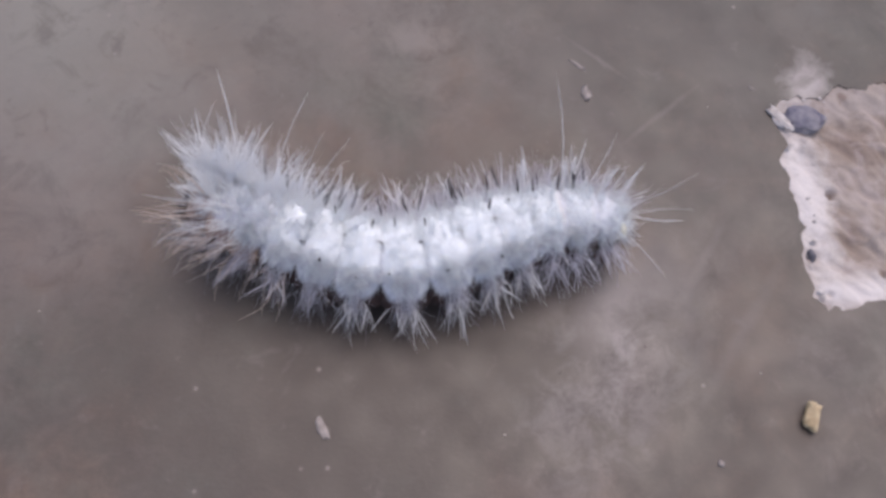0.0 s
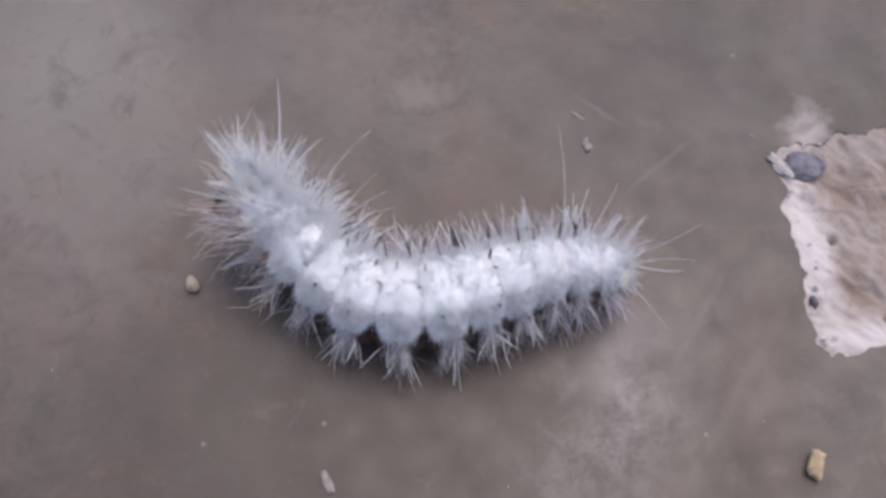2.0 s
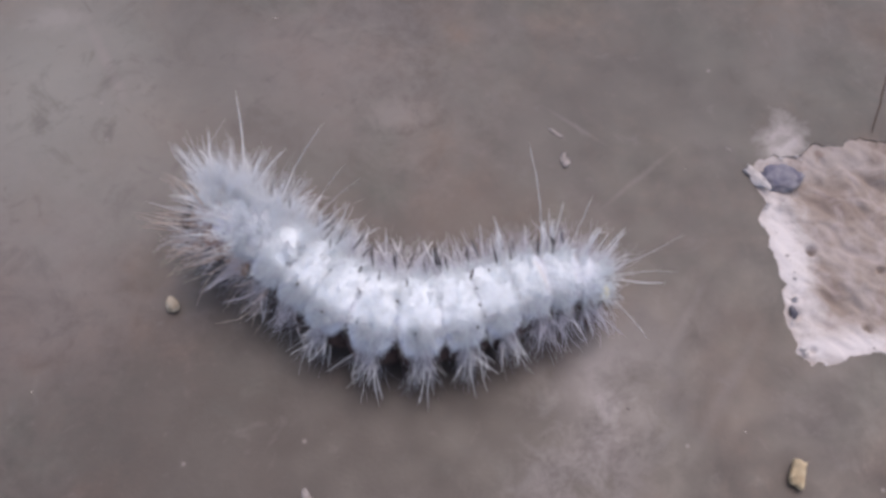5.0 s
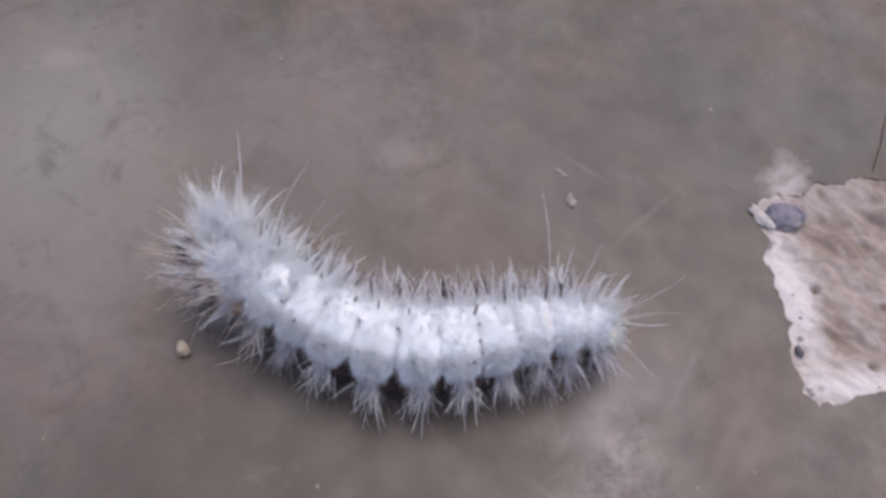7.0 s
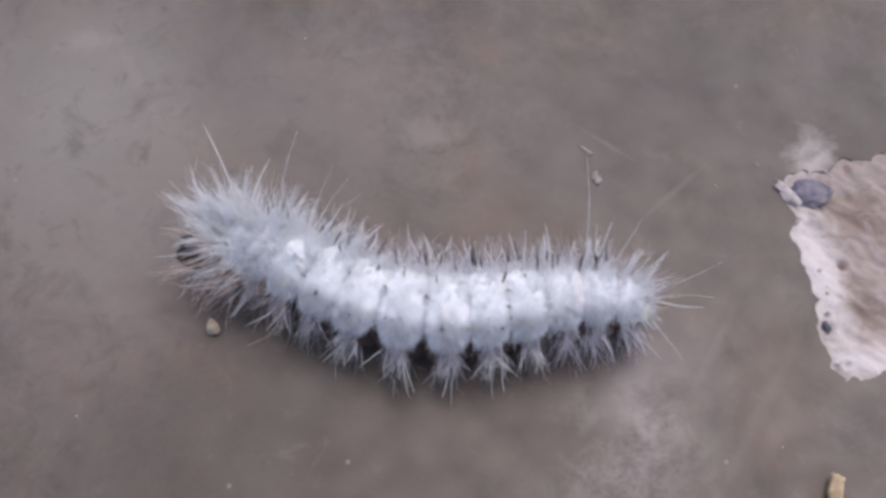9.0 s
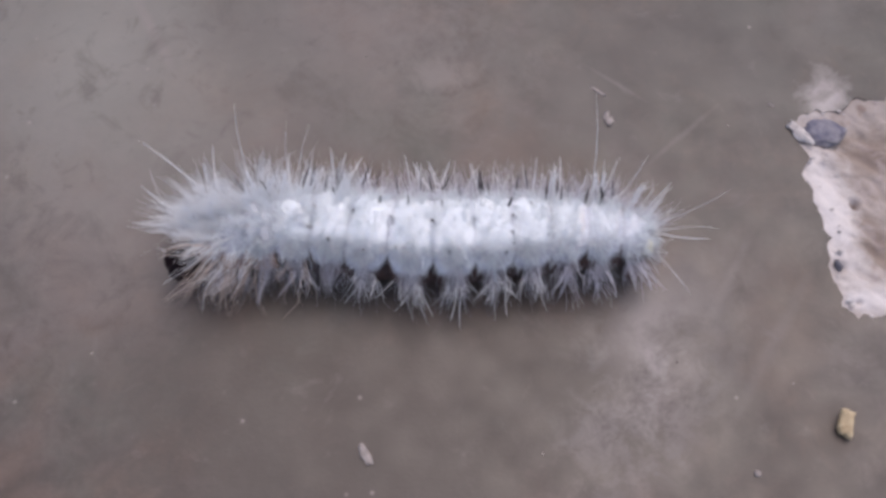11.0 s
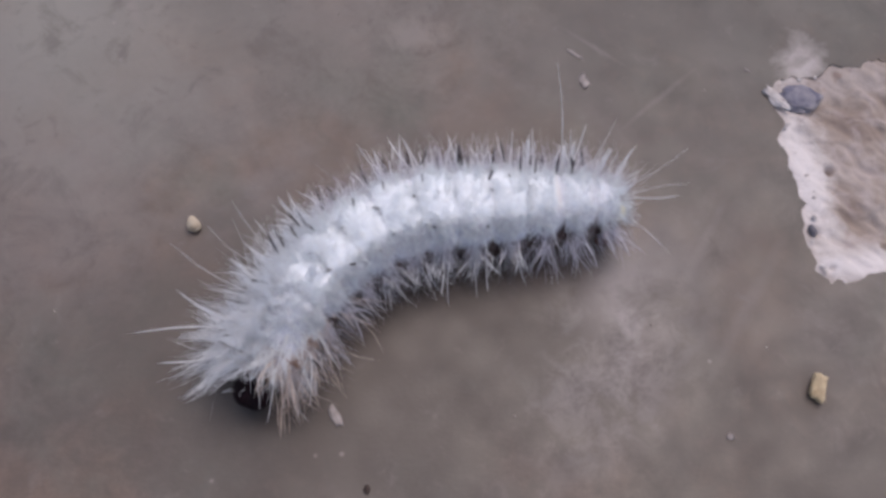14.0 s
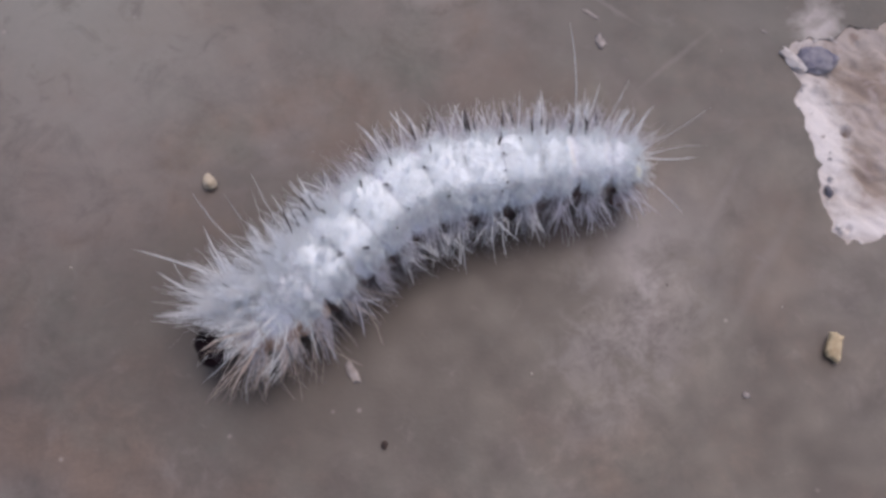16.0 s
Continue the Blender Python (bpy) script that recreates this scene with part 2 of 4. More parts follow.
WHITE_CHIP = plain("white_plaster", (0.344, 0.303, 0.287), (0.59, 0.541, 0.525), 1.0, 0.85)
SCRAP = plain("dull_scrap", (0.197, 0.164, 0.152), (0.361, 0.316, 0.295), 1.6, 0.85)
CRUMB = plain("dark_crumb", (0.0246, 0.0164, 0.0131), (0.0738, 0.0492, 0.041), 1.2, 0.8)
SAND = plain("sand_grain", (0.295, 0.246, 0.213), (0.541, 0.476, 0.426), 0.7, 0.7)
WHITE_HAIR = hair("white_wool", (0.945, 0.976, 0.997), (0.965, 0.988, 1.0), 0.45, 0.4, 0.6)
FLANK_HAIR = hair("lilac_white_hair", (0.70, 0.67, 0.74), (0.92, 0.90, 0.93), 0.5, 0.4, 0.5)
LONG_HAIR = hair("white_bristle", (0.96, 0.955, 0.96), (1.0, 0.99, 0.985), 0.65, 0.35, 0.7)
MANE_HAIR = hair("white_mane", (0.965, 0.975, 1.0), (0.985, 0.99, 1.0), 0.75, 0.35, 0.8)
CREAM_HAIR = hair("cream_bristle", (0.60, 0.46, 0.38), (0.90, 0.80, 0.72), 0.4, 0.35, 0.6)
DARK_HAIR = hair("black_bristle", (0.008, 0.006, 0.008), (0.03, 0.022, 0.026), 0.02, 0.65, 0.2)
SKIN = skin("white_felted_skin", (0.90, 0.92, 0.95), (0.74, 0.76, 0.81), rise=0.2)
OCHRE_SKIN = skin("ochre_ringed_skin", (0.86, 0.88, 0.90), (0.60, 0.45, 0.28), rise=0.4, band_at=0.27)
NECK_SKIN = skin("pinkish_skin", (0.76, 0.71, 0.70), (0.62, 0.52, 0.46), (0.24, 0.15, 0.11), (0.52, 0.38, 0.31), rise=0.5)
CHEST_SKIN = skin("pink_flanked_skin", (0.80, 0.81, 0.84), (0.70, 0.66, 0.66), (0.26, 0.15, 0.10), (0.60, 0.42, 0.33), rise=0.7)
HEAD = plain("head_capsule", (0.006, 0.004, 0.005), (0.018, 0.008, 0.010), 1.0, 0.6, 0.08, 0.25)
PLATE = plain("yellow_plate", (0.72, 0.66, 0.44), (0.88, 0.85, 0.72), 1.2, 0.6)
LEG = plain("leg_horn", (0.06, 0.025, 0.02), (0.20, 0.09, 0.07), 1.0, 0.5)


# ---- shapes ----
def mesh_of(name, verts, faces, material, smooth=True):
    me = bpy.data.meshes.new(name)
    me.from_pydata([tuple(v) for v in verts], [], faces)
    me.materials.append(material)
    if smooth:
        me.polygons.foreach_set("use_smooth", [True] * len(me.polygons))
    me.update()
    return me


def part(name, me, parent, label=""):
    ob = new(name, me)
    ob.parent = parent
    return tagged(ob, label=label)


def thing(name, me, at, label, category, group="", turn=(0, 0, 0), kind=""):
    ob = new(name, me)
    ob.matrix_basis = pose(*at, *turn)
    return tagged(ob, label, category, group, kind)


def unit(v):
    return v / np.maximum(np.linalg.norm(v, axis=-1, keepdims=True), 1e-12)


def hairs(name, roots, ways, lengths, widths, material, rng, droop=0.25, curl=0.15, floor=None, lock=1, cling=0.7, bow=(0, 0, 0), fine=False):
    """Tapered three-sided hairs (millimetres) in one mesh. droop: how far a tip sinks, as a share of its length; bow: the way
    that it bends besides; lock: hairs that cling together towards their tips; fine: fewer stations for short thin hairs."""
    stations = ((0.0, 0.8), (0.45, 1.0), (1.0, 0.0)) if fine else ((0.0, 0.75), (0.22, 1.0), (0.45, 0.95), (0.68, 0.8), (0.87, 0.55), (1.0, 0.0))
    n, rows = len(roots), len(stations) - 1
    ways = unit(ways)
    side = unit(np.cross(ways, unit(rng.normal(size=(n, 3)))))
    over = np.cross(ways, side)
    sway = side * (rng.normal(size=(n, 1)) * curl) + np.array([0, 0, -1.0]) * droop + np.array(bow, float)
    wave = over * (rng.normal(size=(n, 1)) * curl * 1.3)
    lead = (np.arange(n) // lock) * lock
    verts = []
    for s, k in stations:
        mid = roots + ways * (lengths * s)[:, None] + sway * (lengths * s * s)[:, None] + wave * (lengths * math.sin(4.2 * s) * s * 0.5)[:, None]
        if lock > 1:
            mid = mid + (mid[lead] - mid) * (cling * s)
        if floor is not None:
            mid[:, 2] = np.maximum(mid[:, 2], floor + 0.05)
        if k:
            for a in (0, 2.094, 4.189):
                verts.append(mid + (side * math.cos(a) + over * math.sin(a)) * (widths * k / 2)[:, None])
        else:
            verts.append(mid)
    v = np.stack(verts, 1) * MM
    base = (np.arange(n) * v.shape[1])[:, None]
    last = 3 * (rows - 1)
    quads = np.array([(3 * r + a, 3 * r + (a + 1) % 3, 3 * r + 3 + (a + 1) % 3, 3 * r + 3 + a) for r in range(rows - 1) for a in range(3)])
    tips = np.array([(last + a, last + (a + 1) % 3, last + 3) for a in range(3)])
    faces = (base[:, :, None] + quads[None]).reshape(-1, 4).tolist() + (base[:, :, None] + tips[None]).reshape(-1, 3).tolist()
    return mesh_of(name, v.reshape(-1, 3).tolist(), faces, material)


def rings(name, profile, material, around=28, squash=1.0, ripple=0.0):
    """A closed body along x from (x, radius, z) stations in millimetres."""
    verts, faces, n = [], [], len(profile)
    for x, r, z in profile:
        for k in range(around):
            a = 2 * math.pi * k / around
            bulge = 1 + ripple * noise.noise((x * 0.9, 1.5 * math.cos(a), 1.5 * math.sin(a)))
            verts.append((x * MM, r * bulge * math.sin(a) * MM, (z + r * squash * bulge * math.cos(a)) * MM))
    for i in range(n - 1):
        for k in range(around):
            j = (k + 1) % around
            faces.append((i * around + k, (i + 1) * around + k, (i + 1) * around + j, i * around + j))
    faces.append(tuple(range(around)))
    faces.append(tuple(reversed(range((n - 1) * around, n * around))))
    return mesh_of(name, verts, faces, material)


def lump(name, sx, sy, sz, material, seed, rough=0.18, cells=1.3, detail=3, blunt=0.0):
    """A worn, uneven pebble or crumb, sizes in millimetres, its lowest point at z = 0."""
    bm = bmesh.new()
    bmesh.ops.create_icosphere(bm, subdivisions=detail, radius=0.5)
    for v in bm.verts:
        c = v.co.copy() * 2
        if blunt:
            c = Vector([math.copysign(abs(q) ** (1 - blunt), q) for q in c]).normalized() * (0.5 + 0.5 * max(abs(q) for q in c) ** -blunt) if c.length else c
        k = 1 + rough * noise.noise(c * cells + Vector((seed * 7.1, seed * 3.3, seed))) + 0.3 * rough * noise.noise(c * cells * 3 + Vector((seed, 0, 0)))
        v.co = Vector((c.x * sx, c.y * sy, c.z * sz)) * 0.5 * k * MM
    low = min(v.co.z for v in bm.verts)
    for v in bm.verts:
        v.co.z -= low
    me = bpy.data.meshes.new(name)
    bm.to_mesh(me)
    bm.free()
    me.materials.append(material)
    me.polygons.foreach_set("use_smooth", [True] * len(me.polygons))
    return me


def husk_mesh():
    """A bent, creased piece of chaff with a broken end, its base at z = 0."""
    outline = ((0.10, -1.40), (0.36, -1.05), (0.38, -0.70), (0.62, 0.10), (0.72, 0.55), (0.95, 0.95), (0.45, 1.08), (0.30, 1.25), (-0.25, 1.35),
               (-0.38, 0.85), (-0.62, 0.35), (-0.88, -0.35), (-0.70, -0.85), (-0.30, -0.95), (-0.12, -1.30))
    bm = bmesh.new()
    layers = []
    for z, grow in ((0.0, 0.62), (0.3, 0.77), (0.75, 0.87), (0.98, 0.76), (1.05, 0.48)):
        layers.append([bm.verts.new(((x * grow + 0.10 * z) * MM, y * grow * MM, (z + (0.14 * math.sin(5 * x + 1) - 0.22 * max(0.0, -y)) * (z > 0.5)) * MM)) for x, y in outline])
    for low, high in zip(layers, layers[1:]):
        for k in range(len(low)):
            j = (k + 1) % len(low)
            bm.faces.new((low[k], low[j], high[j], high[k]))
    bm.faces.new(layers[-1])
    bm.faces.new(list(reversed(layers[0])))
    bmesh.ops.bevel(bm, geom=bm.edges[:], offset=0.03 * MM, segments=1, affect="EDGES")
    me = bpy.data.meshes.new("husk")
    bm.to_mesh(me)
    bm.free()
    me.materials.append(STRAW)
    return me


def ragged(points, step, wild, seed, fine=0.6):
    """A closed outline through the points, cut into short uneven steps (millimetres)."""
    out = []
    for (x0, y0), (x1, y1) in zip(points, points[1:] + points[:1]):
        n = max(1, round(math.hypot(x1 - x0, y1 - y0) / step))
        for k in range(n):
            x, y = x0 + (x1 - x0) * k / n, y0 + (y1 - y0) * k / n
            w = Vector((x * 0.7, y * 0.7, seed))
            out.append((x + wild * (noise.noise(w) + fine * noise.noise(w * 3.1)), y + wild * (noise.noise(w + Vector((9, 0, 0))) + fine * noise.noise(w * 3.1 + Vector((0, 5, 0))))))
    return out


# ---- the floor, broken open at one place ----
CHIP = ragged([(27.3, 10.9), (28.1, 8.6), (28.3, 5.2), (28.6, 2.0), (29.0, 0.2), (28.5, -2.3), (29.0, -4.6), (30.0, -6.9), (32.2, -6.5),
               (35.5, -5.6), (40.0, -5.7), (46.0, -4.6), (49.0, -1.0), (50.0, 6.0), (48.4, 12.0), (44.0, 13.2), (40.0, 13.8), (37.6, 14.1),
               (35.0, 13.7), (33.2, 13.6), (31.7, 12.6), (30.0, 12.4), (28.5, 11.9)], 0.2, 0.7, 1, 0.28)
CRACK = ragged([(38.55, 14.9), (39.35, 17.0), (40.75, 20.5), (41.9, 22.8), (43.8, 27.0), (46.45, 32.4), (51.0, 43.0), (51.15, 42.9),
                (46.65, 32.3), (44.05, 26.9), (42.15, 22.7), (40.95, 20.4), (39.55, 16.9), (38.75, 14.85)], 0.4, 0.16, 2)


def build_floor():
    bm = bmesh.new()
    edges, holes = [], []
    for loop in ([(-8000, -8000), (8000, -8000), (8000, 8000), (-8000, 8000)],
                 [(-80, -70), (90, -70), (90, 80), (-80, 80)], CHIP, CRACK):
        vs = [bm.verts.new((x * MM, y * MM, 0)) for x, y in loop]
        es = [bm.edges.new((a, b)) for a, b in zip(vs, vs[1:] + vs[:1])]
        edges.append(es)
        holes.append(vs)
    bmesh.ops.triangle_fill(bm, edges=edges[0] + edges[1], use_beauty=True)
    bmesh.ops.triangle_fill(bm, edges=edges[1] + edges[2] + edges[3], use_beauty=True)
    for f in bm.faces:
        f.normal_update()
        if f.normal.z < 0:
            f.normal_flip()
    for vs, deep in ((holes[2], 2.5), (holes[3], 2.0)):
        low = [bm.verts.new(v.co - Vector((0, 0, deep * MM))) for v in vs]
        for k in range(len(vs)):
            j = (k + 1) % len(vs)
            bm.faces.new((vs[k], vs[j], low[j], low[k]))
    me = bpy.data.meshes.new("floor")
    bm.to_mesh(me)
    bm.free()
    me.materials.append(CEMENT)
    return tagged(new("floor", me), "grey-brown trowelled cement floor with worn dusty stains", "floor", kind="structure")


# Small holes in the mortar: place, radius and depth.
PITS = ((31.9, 3.8, 0.55, 1.1), (35.2, -3.3, 0.6, 1.0), (38.2, -2.4, 0.8, 0.4), (37.3, 2.1, 0.45, 0.6), (29.6, -2.2, 0.6, 0.6), (30.4, -5.4, 0.4, 0.5), (41.0, 5.5, 1.4, 0.6), (38.5, 9.0, 1.6, 0.5), (43.0, 0.5, 1.2, 0.6))


def build_bed(floor):
    """Rough mortar under the broken screed."""
    x0, x1, y0, y1, step = 25.5, 52.0, -9.0, 17.0, 0.2
    nx, ny = round((x1 - x0) / step) + 1, round((y1 - y0) / step) + 1
    tree = kdtree.KDTree(len(CHIP))
    for k, (x, y) in enumerate(CHIP):
        tree.insert((x, y, 0), k)
    tree.balance()
    verts = []
    for j in range(ny):
        for i in range(nx):
            x, y = x0 + i * step, y0 + j * step
            near = tree.find((x, y, 0))[2]
            deep = 0.10 + 0.75 * min(1.0, near / 3.8) ** 1.2
            along, across = x * 0.78 - y * 0.62, x * 0.62 + y * 0.78
            w = Vector((along * 0.20, across * 0.46, 0.0))
            w += Vector((noise.noise(w * 1.7), noise.noise(w * 1.7 + Vector((5, 0, 0))), 0)) * 0.55
            calm = min(1.0, 0.25 + near / 2.5)
            deep += calm * (0.75 * noise.noise(w) + 0.40 * abs(noise.noise(w * 2.3 + Vector((3, 3, 0))))) + 0.13 * noise.noise(w * 5.1)
            for px, py, pr, pd in PITS:
                far = math.hypot(x - px, y - py) / pr
                deep += pd * math.exp(-far * far * 2.5) - 0.12 * math.exp(-(((far - 1.2) / 0.4) ** 2))
            verts.append((x * MM, y * MM, -max(deep, 0.02) * MM))
    faces = [(j * nx + i, j * nx + i + 1, (j + 1) * nx + i + 1, (j + 1) * nx + i) for j in range(ny - 1) for i in range(nx - 1)]
    part("mortar_bed", mesh_of("mortar_bed", verts, faces, MORTAR), floor, "pinkish-beige crumbly mortar laid bare under the broken screed")
    line = [(38.0, 14.6, 0.9), (39.3, 17.0, 0.9), (40.7, 20.4, 0.9), (43.8, 26.9, 0.9), (46.5, 32.3, 0.9), (51.3, 43.2, 0.9)]
    vs, fs = [], []
    for x, y, w in line:
        vs += [((x - w) * MM, y * MM, -0.16 * MM), ((x + w) * MM, y * MM, -0.16 * MM)]
    fs = [(2 * k, 2 * k + 1, 2 * k + 3, 2 * k + 2) for k in range(len(line) - 1)]
    part("crack_dirt", mesh_of("crack_dirt", vs, fs, DIRT, False), floor, "dark dirt deep in a hairline crack")


floor = build_floor()
build_bed(floor)

# ---- small things lying on the floor ----
thing("pebble", lump("pebble", 3.5, 2.7, 1.1, BLUESTONE, 7, 0.34, 1.8, 4), (30.25 * MM, 10.55 * MM, -0.95 * MM), "blue-grey pebble set in the mortar of the broken floor", "pebble", turn=(0, 0, -4))
thing("pebble", lump("pebble", 0.55, 1.1, 0.6, DARKSTONE, 3, 0.35, 1.6, 3), (29.35 * MM, -2.15 * MM, -0.38 * MM), "small dark blue-grey stone chip in the broken edge", "pebble", turn=(0, 0, 12))
thing("mortar_splinter", lump("mortar_splinter", 2.4, 0.85, 0.35, WHITE_CHIP, 5, 0.9, 2.2, 4), (28.1 * MM, 10.3 * MM, -0.1 * MM), "whitish mortar splinter on the edge of the broken floor", "splinter", turn=(0, 0, -50))
thing("husk", husk_mesh(), (27.45 * MM, -15.4 * MM, 0), "straw-yellow chaff husk lying on the cement", "husk", turn=(0, 0, 0))
thing("seed", lump("seed", 1.0, 1.35, 0.9, SEEDCOAT, 4, 0.3, 1.6), (-19.6 * MM, -1.8 * MM, 0), "small pale yellow rounded seed on the cement", "seed", turn=(0, 0, 25))
thing("flake", lump("flake", 0.65, 1.8, 0.14, SCRAP, 6, 0.5, 1.8), (-7.9 * MM, -17.2 * MM, 0), "thin whitish plaster flake lying flat", "flake", "loose flakes", (0, 0, 28))
thing("flake", lump("flake", 0.7, 1.3, 0.07, SCRAP, 8, 0.9, 2.4), (12.06 * MM, 12.1 * MM, 0), "small whitish plaster flake with ragged edge", "flake", "loose flakes", (0, 0, 10))
thing("flake", lump("flake", 1.6, 0.26, 0.06, SCRAP, 9, 0.8, 2.0), (11.4 * MM, 14.9 * MM, 0), "narrow whitish plaster flake lying flat", "flake", "loose flakes", (0, 0, -38))
thing("flake", lump("flake", 0.5, 0.42, 0.10, SCRAP, 11, 0.8, 2.6), (20.72 * MM, -18.9 * MM, 0), "tiny white plaster crumb on the cement", "flake", "loose flakes")
thing("flake", lump("flake", 0.5, 0.2, 0.06, SCRAP, 12, 0.5), (26.1 * MM, 13.2 * MM, 0), "tiny narrow plaster sliver by the broken edge", "flake", "loose flakes", (0, 0, -40))
thing("crumb", lump("crumb", 0.5, 0.6, 0.35, CRUMB, 13, 0.3), (-5.42 * MM, -22.63 * MM, 0), "dark brown crumb of dirt on the cement", "crumb")
for k, (x, y, s, m) in enumerate(((9.3, -12.5, 0.26, CRUMB), (-9.0, 19.1, 0.26, CRUMB), (15.75, -10.2, 0.34, CRUMB), 
                                  (5.2, -17.3, 0.34, SAND), (-13.9, 27.8, 0.4, SAND), (22.2, 11.2, 0.3, SAND), (-29.5, -9.0, 0.3, SAND), (24.3, -12.0, 0.3, SAND))):
    dark = m is CRUMB
    thing("speck", lump("speck", s * 0.5, s * 0.38, s * 0.22, m, 20 + k, 0.3, 1.3, 2), (x * MM, y * MM, 0), "tiny dark dirt speck on the cement" if dark else "tiny pale sand grain on the cement", "speck", "specks", (0, 0, 40 * k))

# plaster crumbs along the broken edge
def crumbs():
    rng, verts, faces = np.random.default_rng(9), [], []
    near = [p for p in CHIP if p[0] < 31.5 or p[1] < -5.0]
    for _ in range(34):
        x, y = near[int(rng.integers(len(near)))]
        if x > 40:
            continue
        x, y = x + abs(rng.normal()) * 0.6 + 0.25, y + rng.normal() * 0.4 + 0.1
        size, flat = rng.uniform(0.1, 0.45), rng.uniform(0.2, 0.4)
        base, n = len(verts), 6
        spin = rng.uniform(0, 6.28)
        for level, grow in ((-0.15, 1.0), (0.5, 0.85), (1.0, 0.3)):
            for k in range(n):
                a = spin + 2 * math.pi * k / n
                q = size * grow * rng.uniform(0.7, 1.2) / 2
                verts.append(((x + q * 1.4 * math.cos(a)) * MM, (y + q * math.sin(a)) * MM, level * size * flat * MM))
        for l in range(2):
            for k in range(n):
                j = (k + 1) % n
                faces.append((base + l * n + k, base + l * n + j, base + (l + 1) * n + j, base + (l + 1) * n + k))
        faces.append(tuple(base + 2 * n + k for k in range(n)))
    tagged(new("plaster_crumbs", mesh_of("plaster_crumbs", verts, faces, WHITE_CHIP, False)), "whitish plaster crumbs strewn along the broken floor edge", "crumbs", kind="stuff")


crumbs()

# ---- the caterpillar ----
# Lengths and girths of its rings in millimetres, from the tail to the neck.
LENGTHS = (3.1, 2.95, 3.35, 3.2, 3.3, 3.6, 3.6, 3.6, 3.5, 3.2, 2.8, 2.4, 2.1)
GIRTHS = (2.0, 2.35, 2.62, 2.85, 3.02, 3.12, 3.12, 3.05, 2.92, 2.74, 2.5, 2.25, 1.9)
SPINE, AXIS = 38.5, 3.4
SCALE = 37.3 / sum(LENGTHS)


def tuft_frame(deg, girth):
    a = radians(deg)
    out = np.array([0, math.sin(a), math.cos(a)])
    return out * girth, out


def fan(rng, n, out, spread, lean):
    """Ways that spread round out, leaning along x."""
    return unit(out + np.array([lean, 0, 0]) + rng.normal(size=(n, 3)) * spread)


def coat(rng, ring, name, label, k, n, low, high, sizes, widths, material, spread, lean, reach=1.0, droop=0.1, curl=0.3, lock=1, cling=0.7, bow=(0, 0, 0), fine=True, keep=None):
    """Hair scattered over a ring between two angles from its crest (degrees, near side positive)."""
    length, girth = LENGTHS[k] * SCALE, GIRTHS[k]
    half = length / 2
    theta = radians(low) + rng.uniform(0, 1, n) * radians(high - low)
    x = rng.uniform(-1, 1, n) * half * reach
    if lock > 1:
        lead = (np.arange(n) // lock) * lock
        theta = theta[lead] + rng.normal(size=n) * 0.05
        x = x[lead] + rng.normal(size=n) * 0.10
    toss = rng.normal(size=(n, 3)) * spread
    if lock > 1:
        toss = toss[lead] + rng.normal(size=(n, 3)) * 0.10
    if keep is not None:
        dice = rng.uniform(size=n)
        ok = keep(theta, x / half, dice[lead] if lock > 1 else dice)
        theta, x, toss = theta[ok], x[ok], toss[ok]
        n = len(x)
    if not n:
        return
    swell = np.interp(np.abs(x) / half, [0, 0.5, 0.8, 1.06], [1.10, 1.07, 1.0, 0.92]) * girth
    if k == 0:
        swell = np.interp(x, [-half, -half * 0.4, half], [0.9, 1.7, 2.05])
    out = np.stack([np.zeros(n), np.sin(theta), np.cos(theta)], 1)
    roots = out * (swell * 0.98)[:, None]
    roots[:, 0] = x
    ways = out + toss
    ways[:, 0] += 0.35 * x / half + lean
    size = rng.uniform(*sizes, n) if isinstance(sizes, tuple) else sizes(theta, x / half, rng.uniform(size=n))
    part(name, hairs(name, roots, ways, size, rng.uniform(*widths, n), material, rng, droop, curl, -AXIS if k < 9 else None, lock, cling, bow, fine), ring, label)


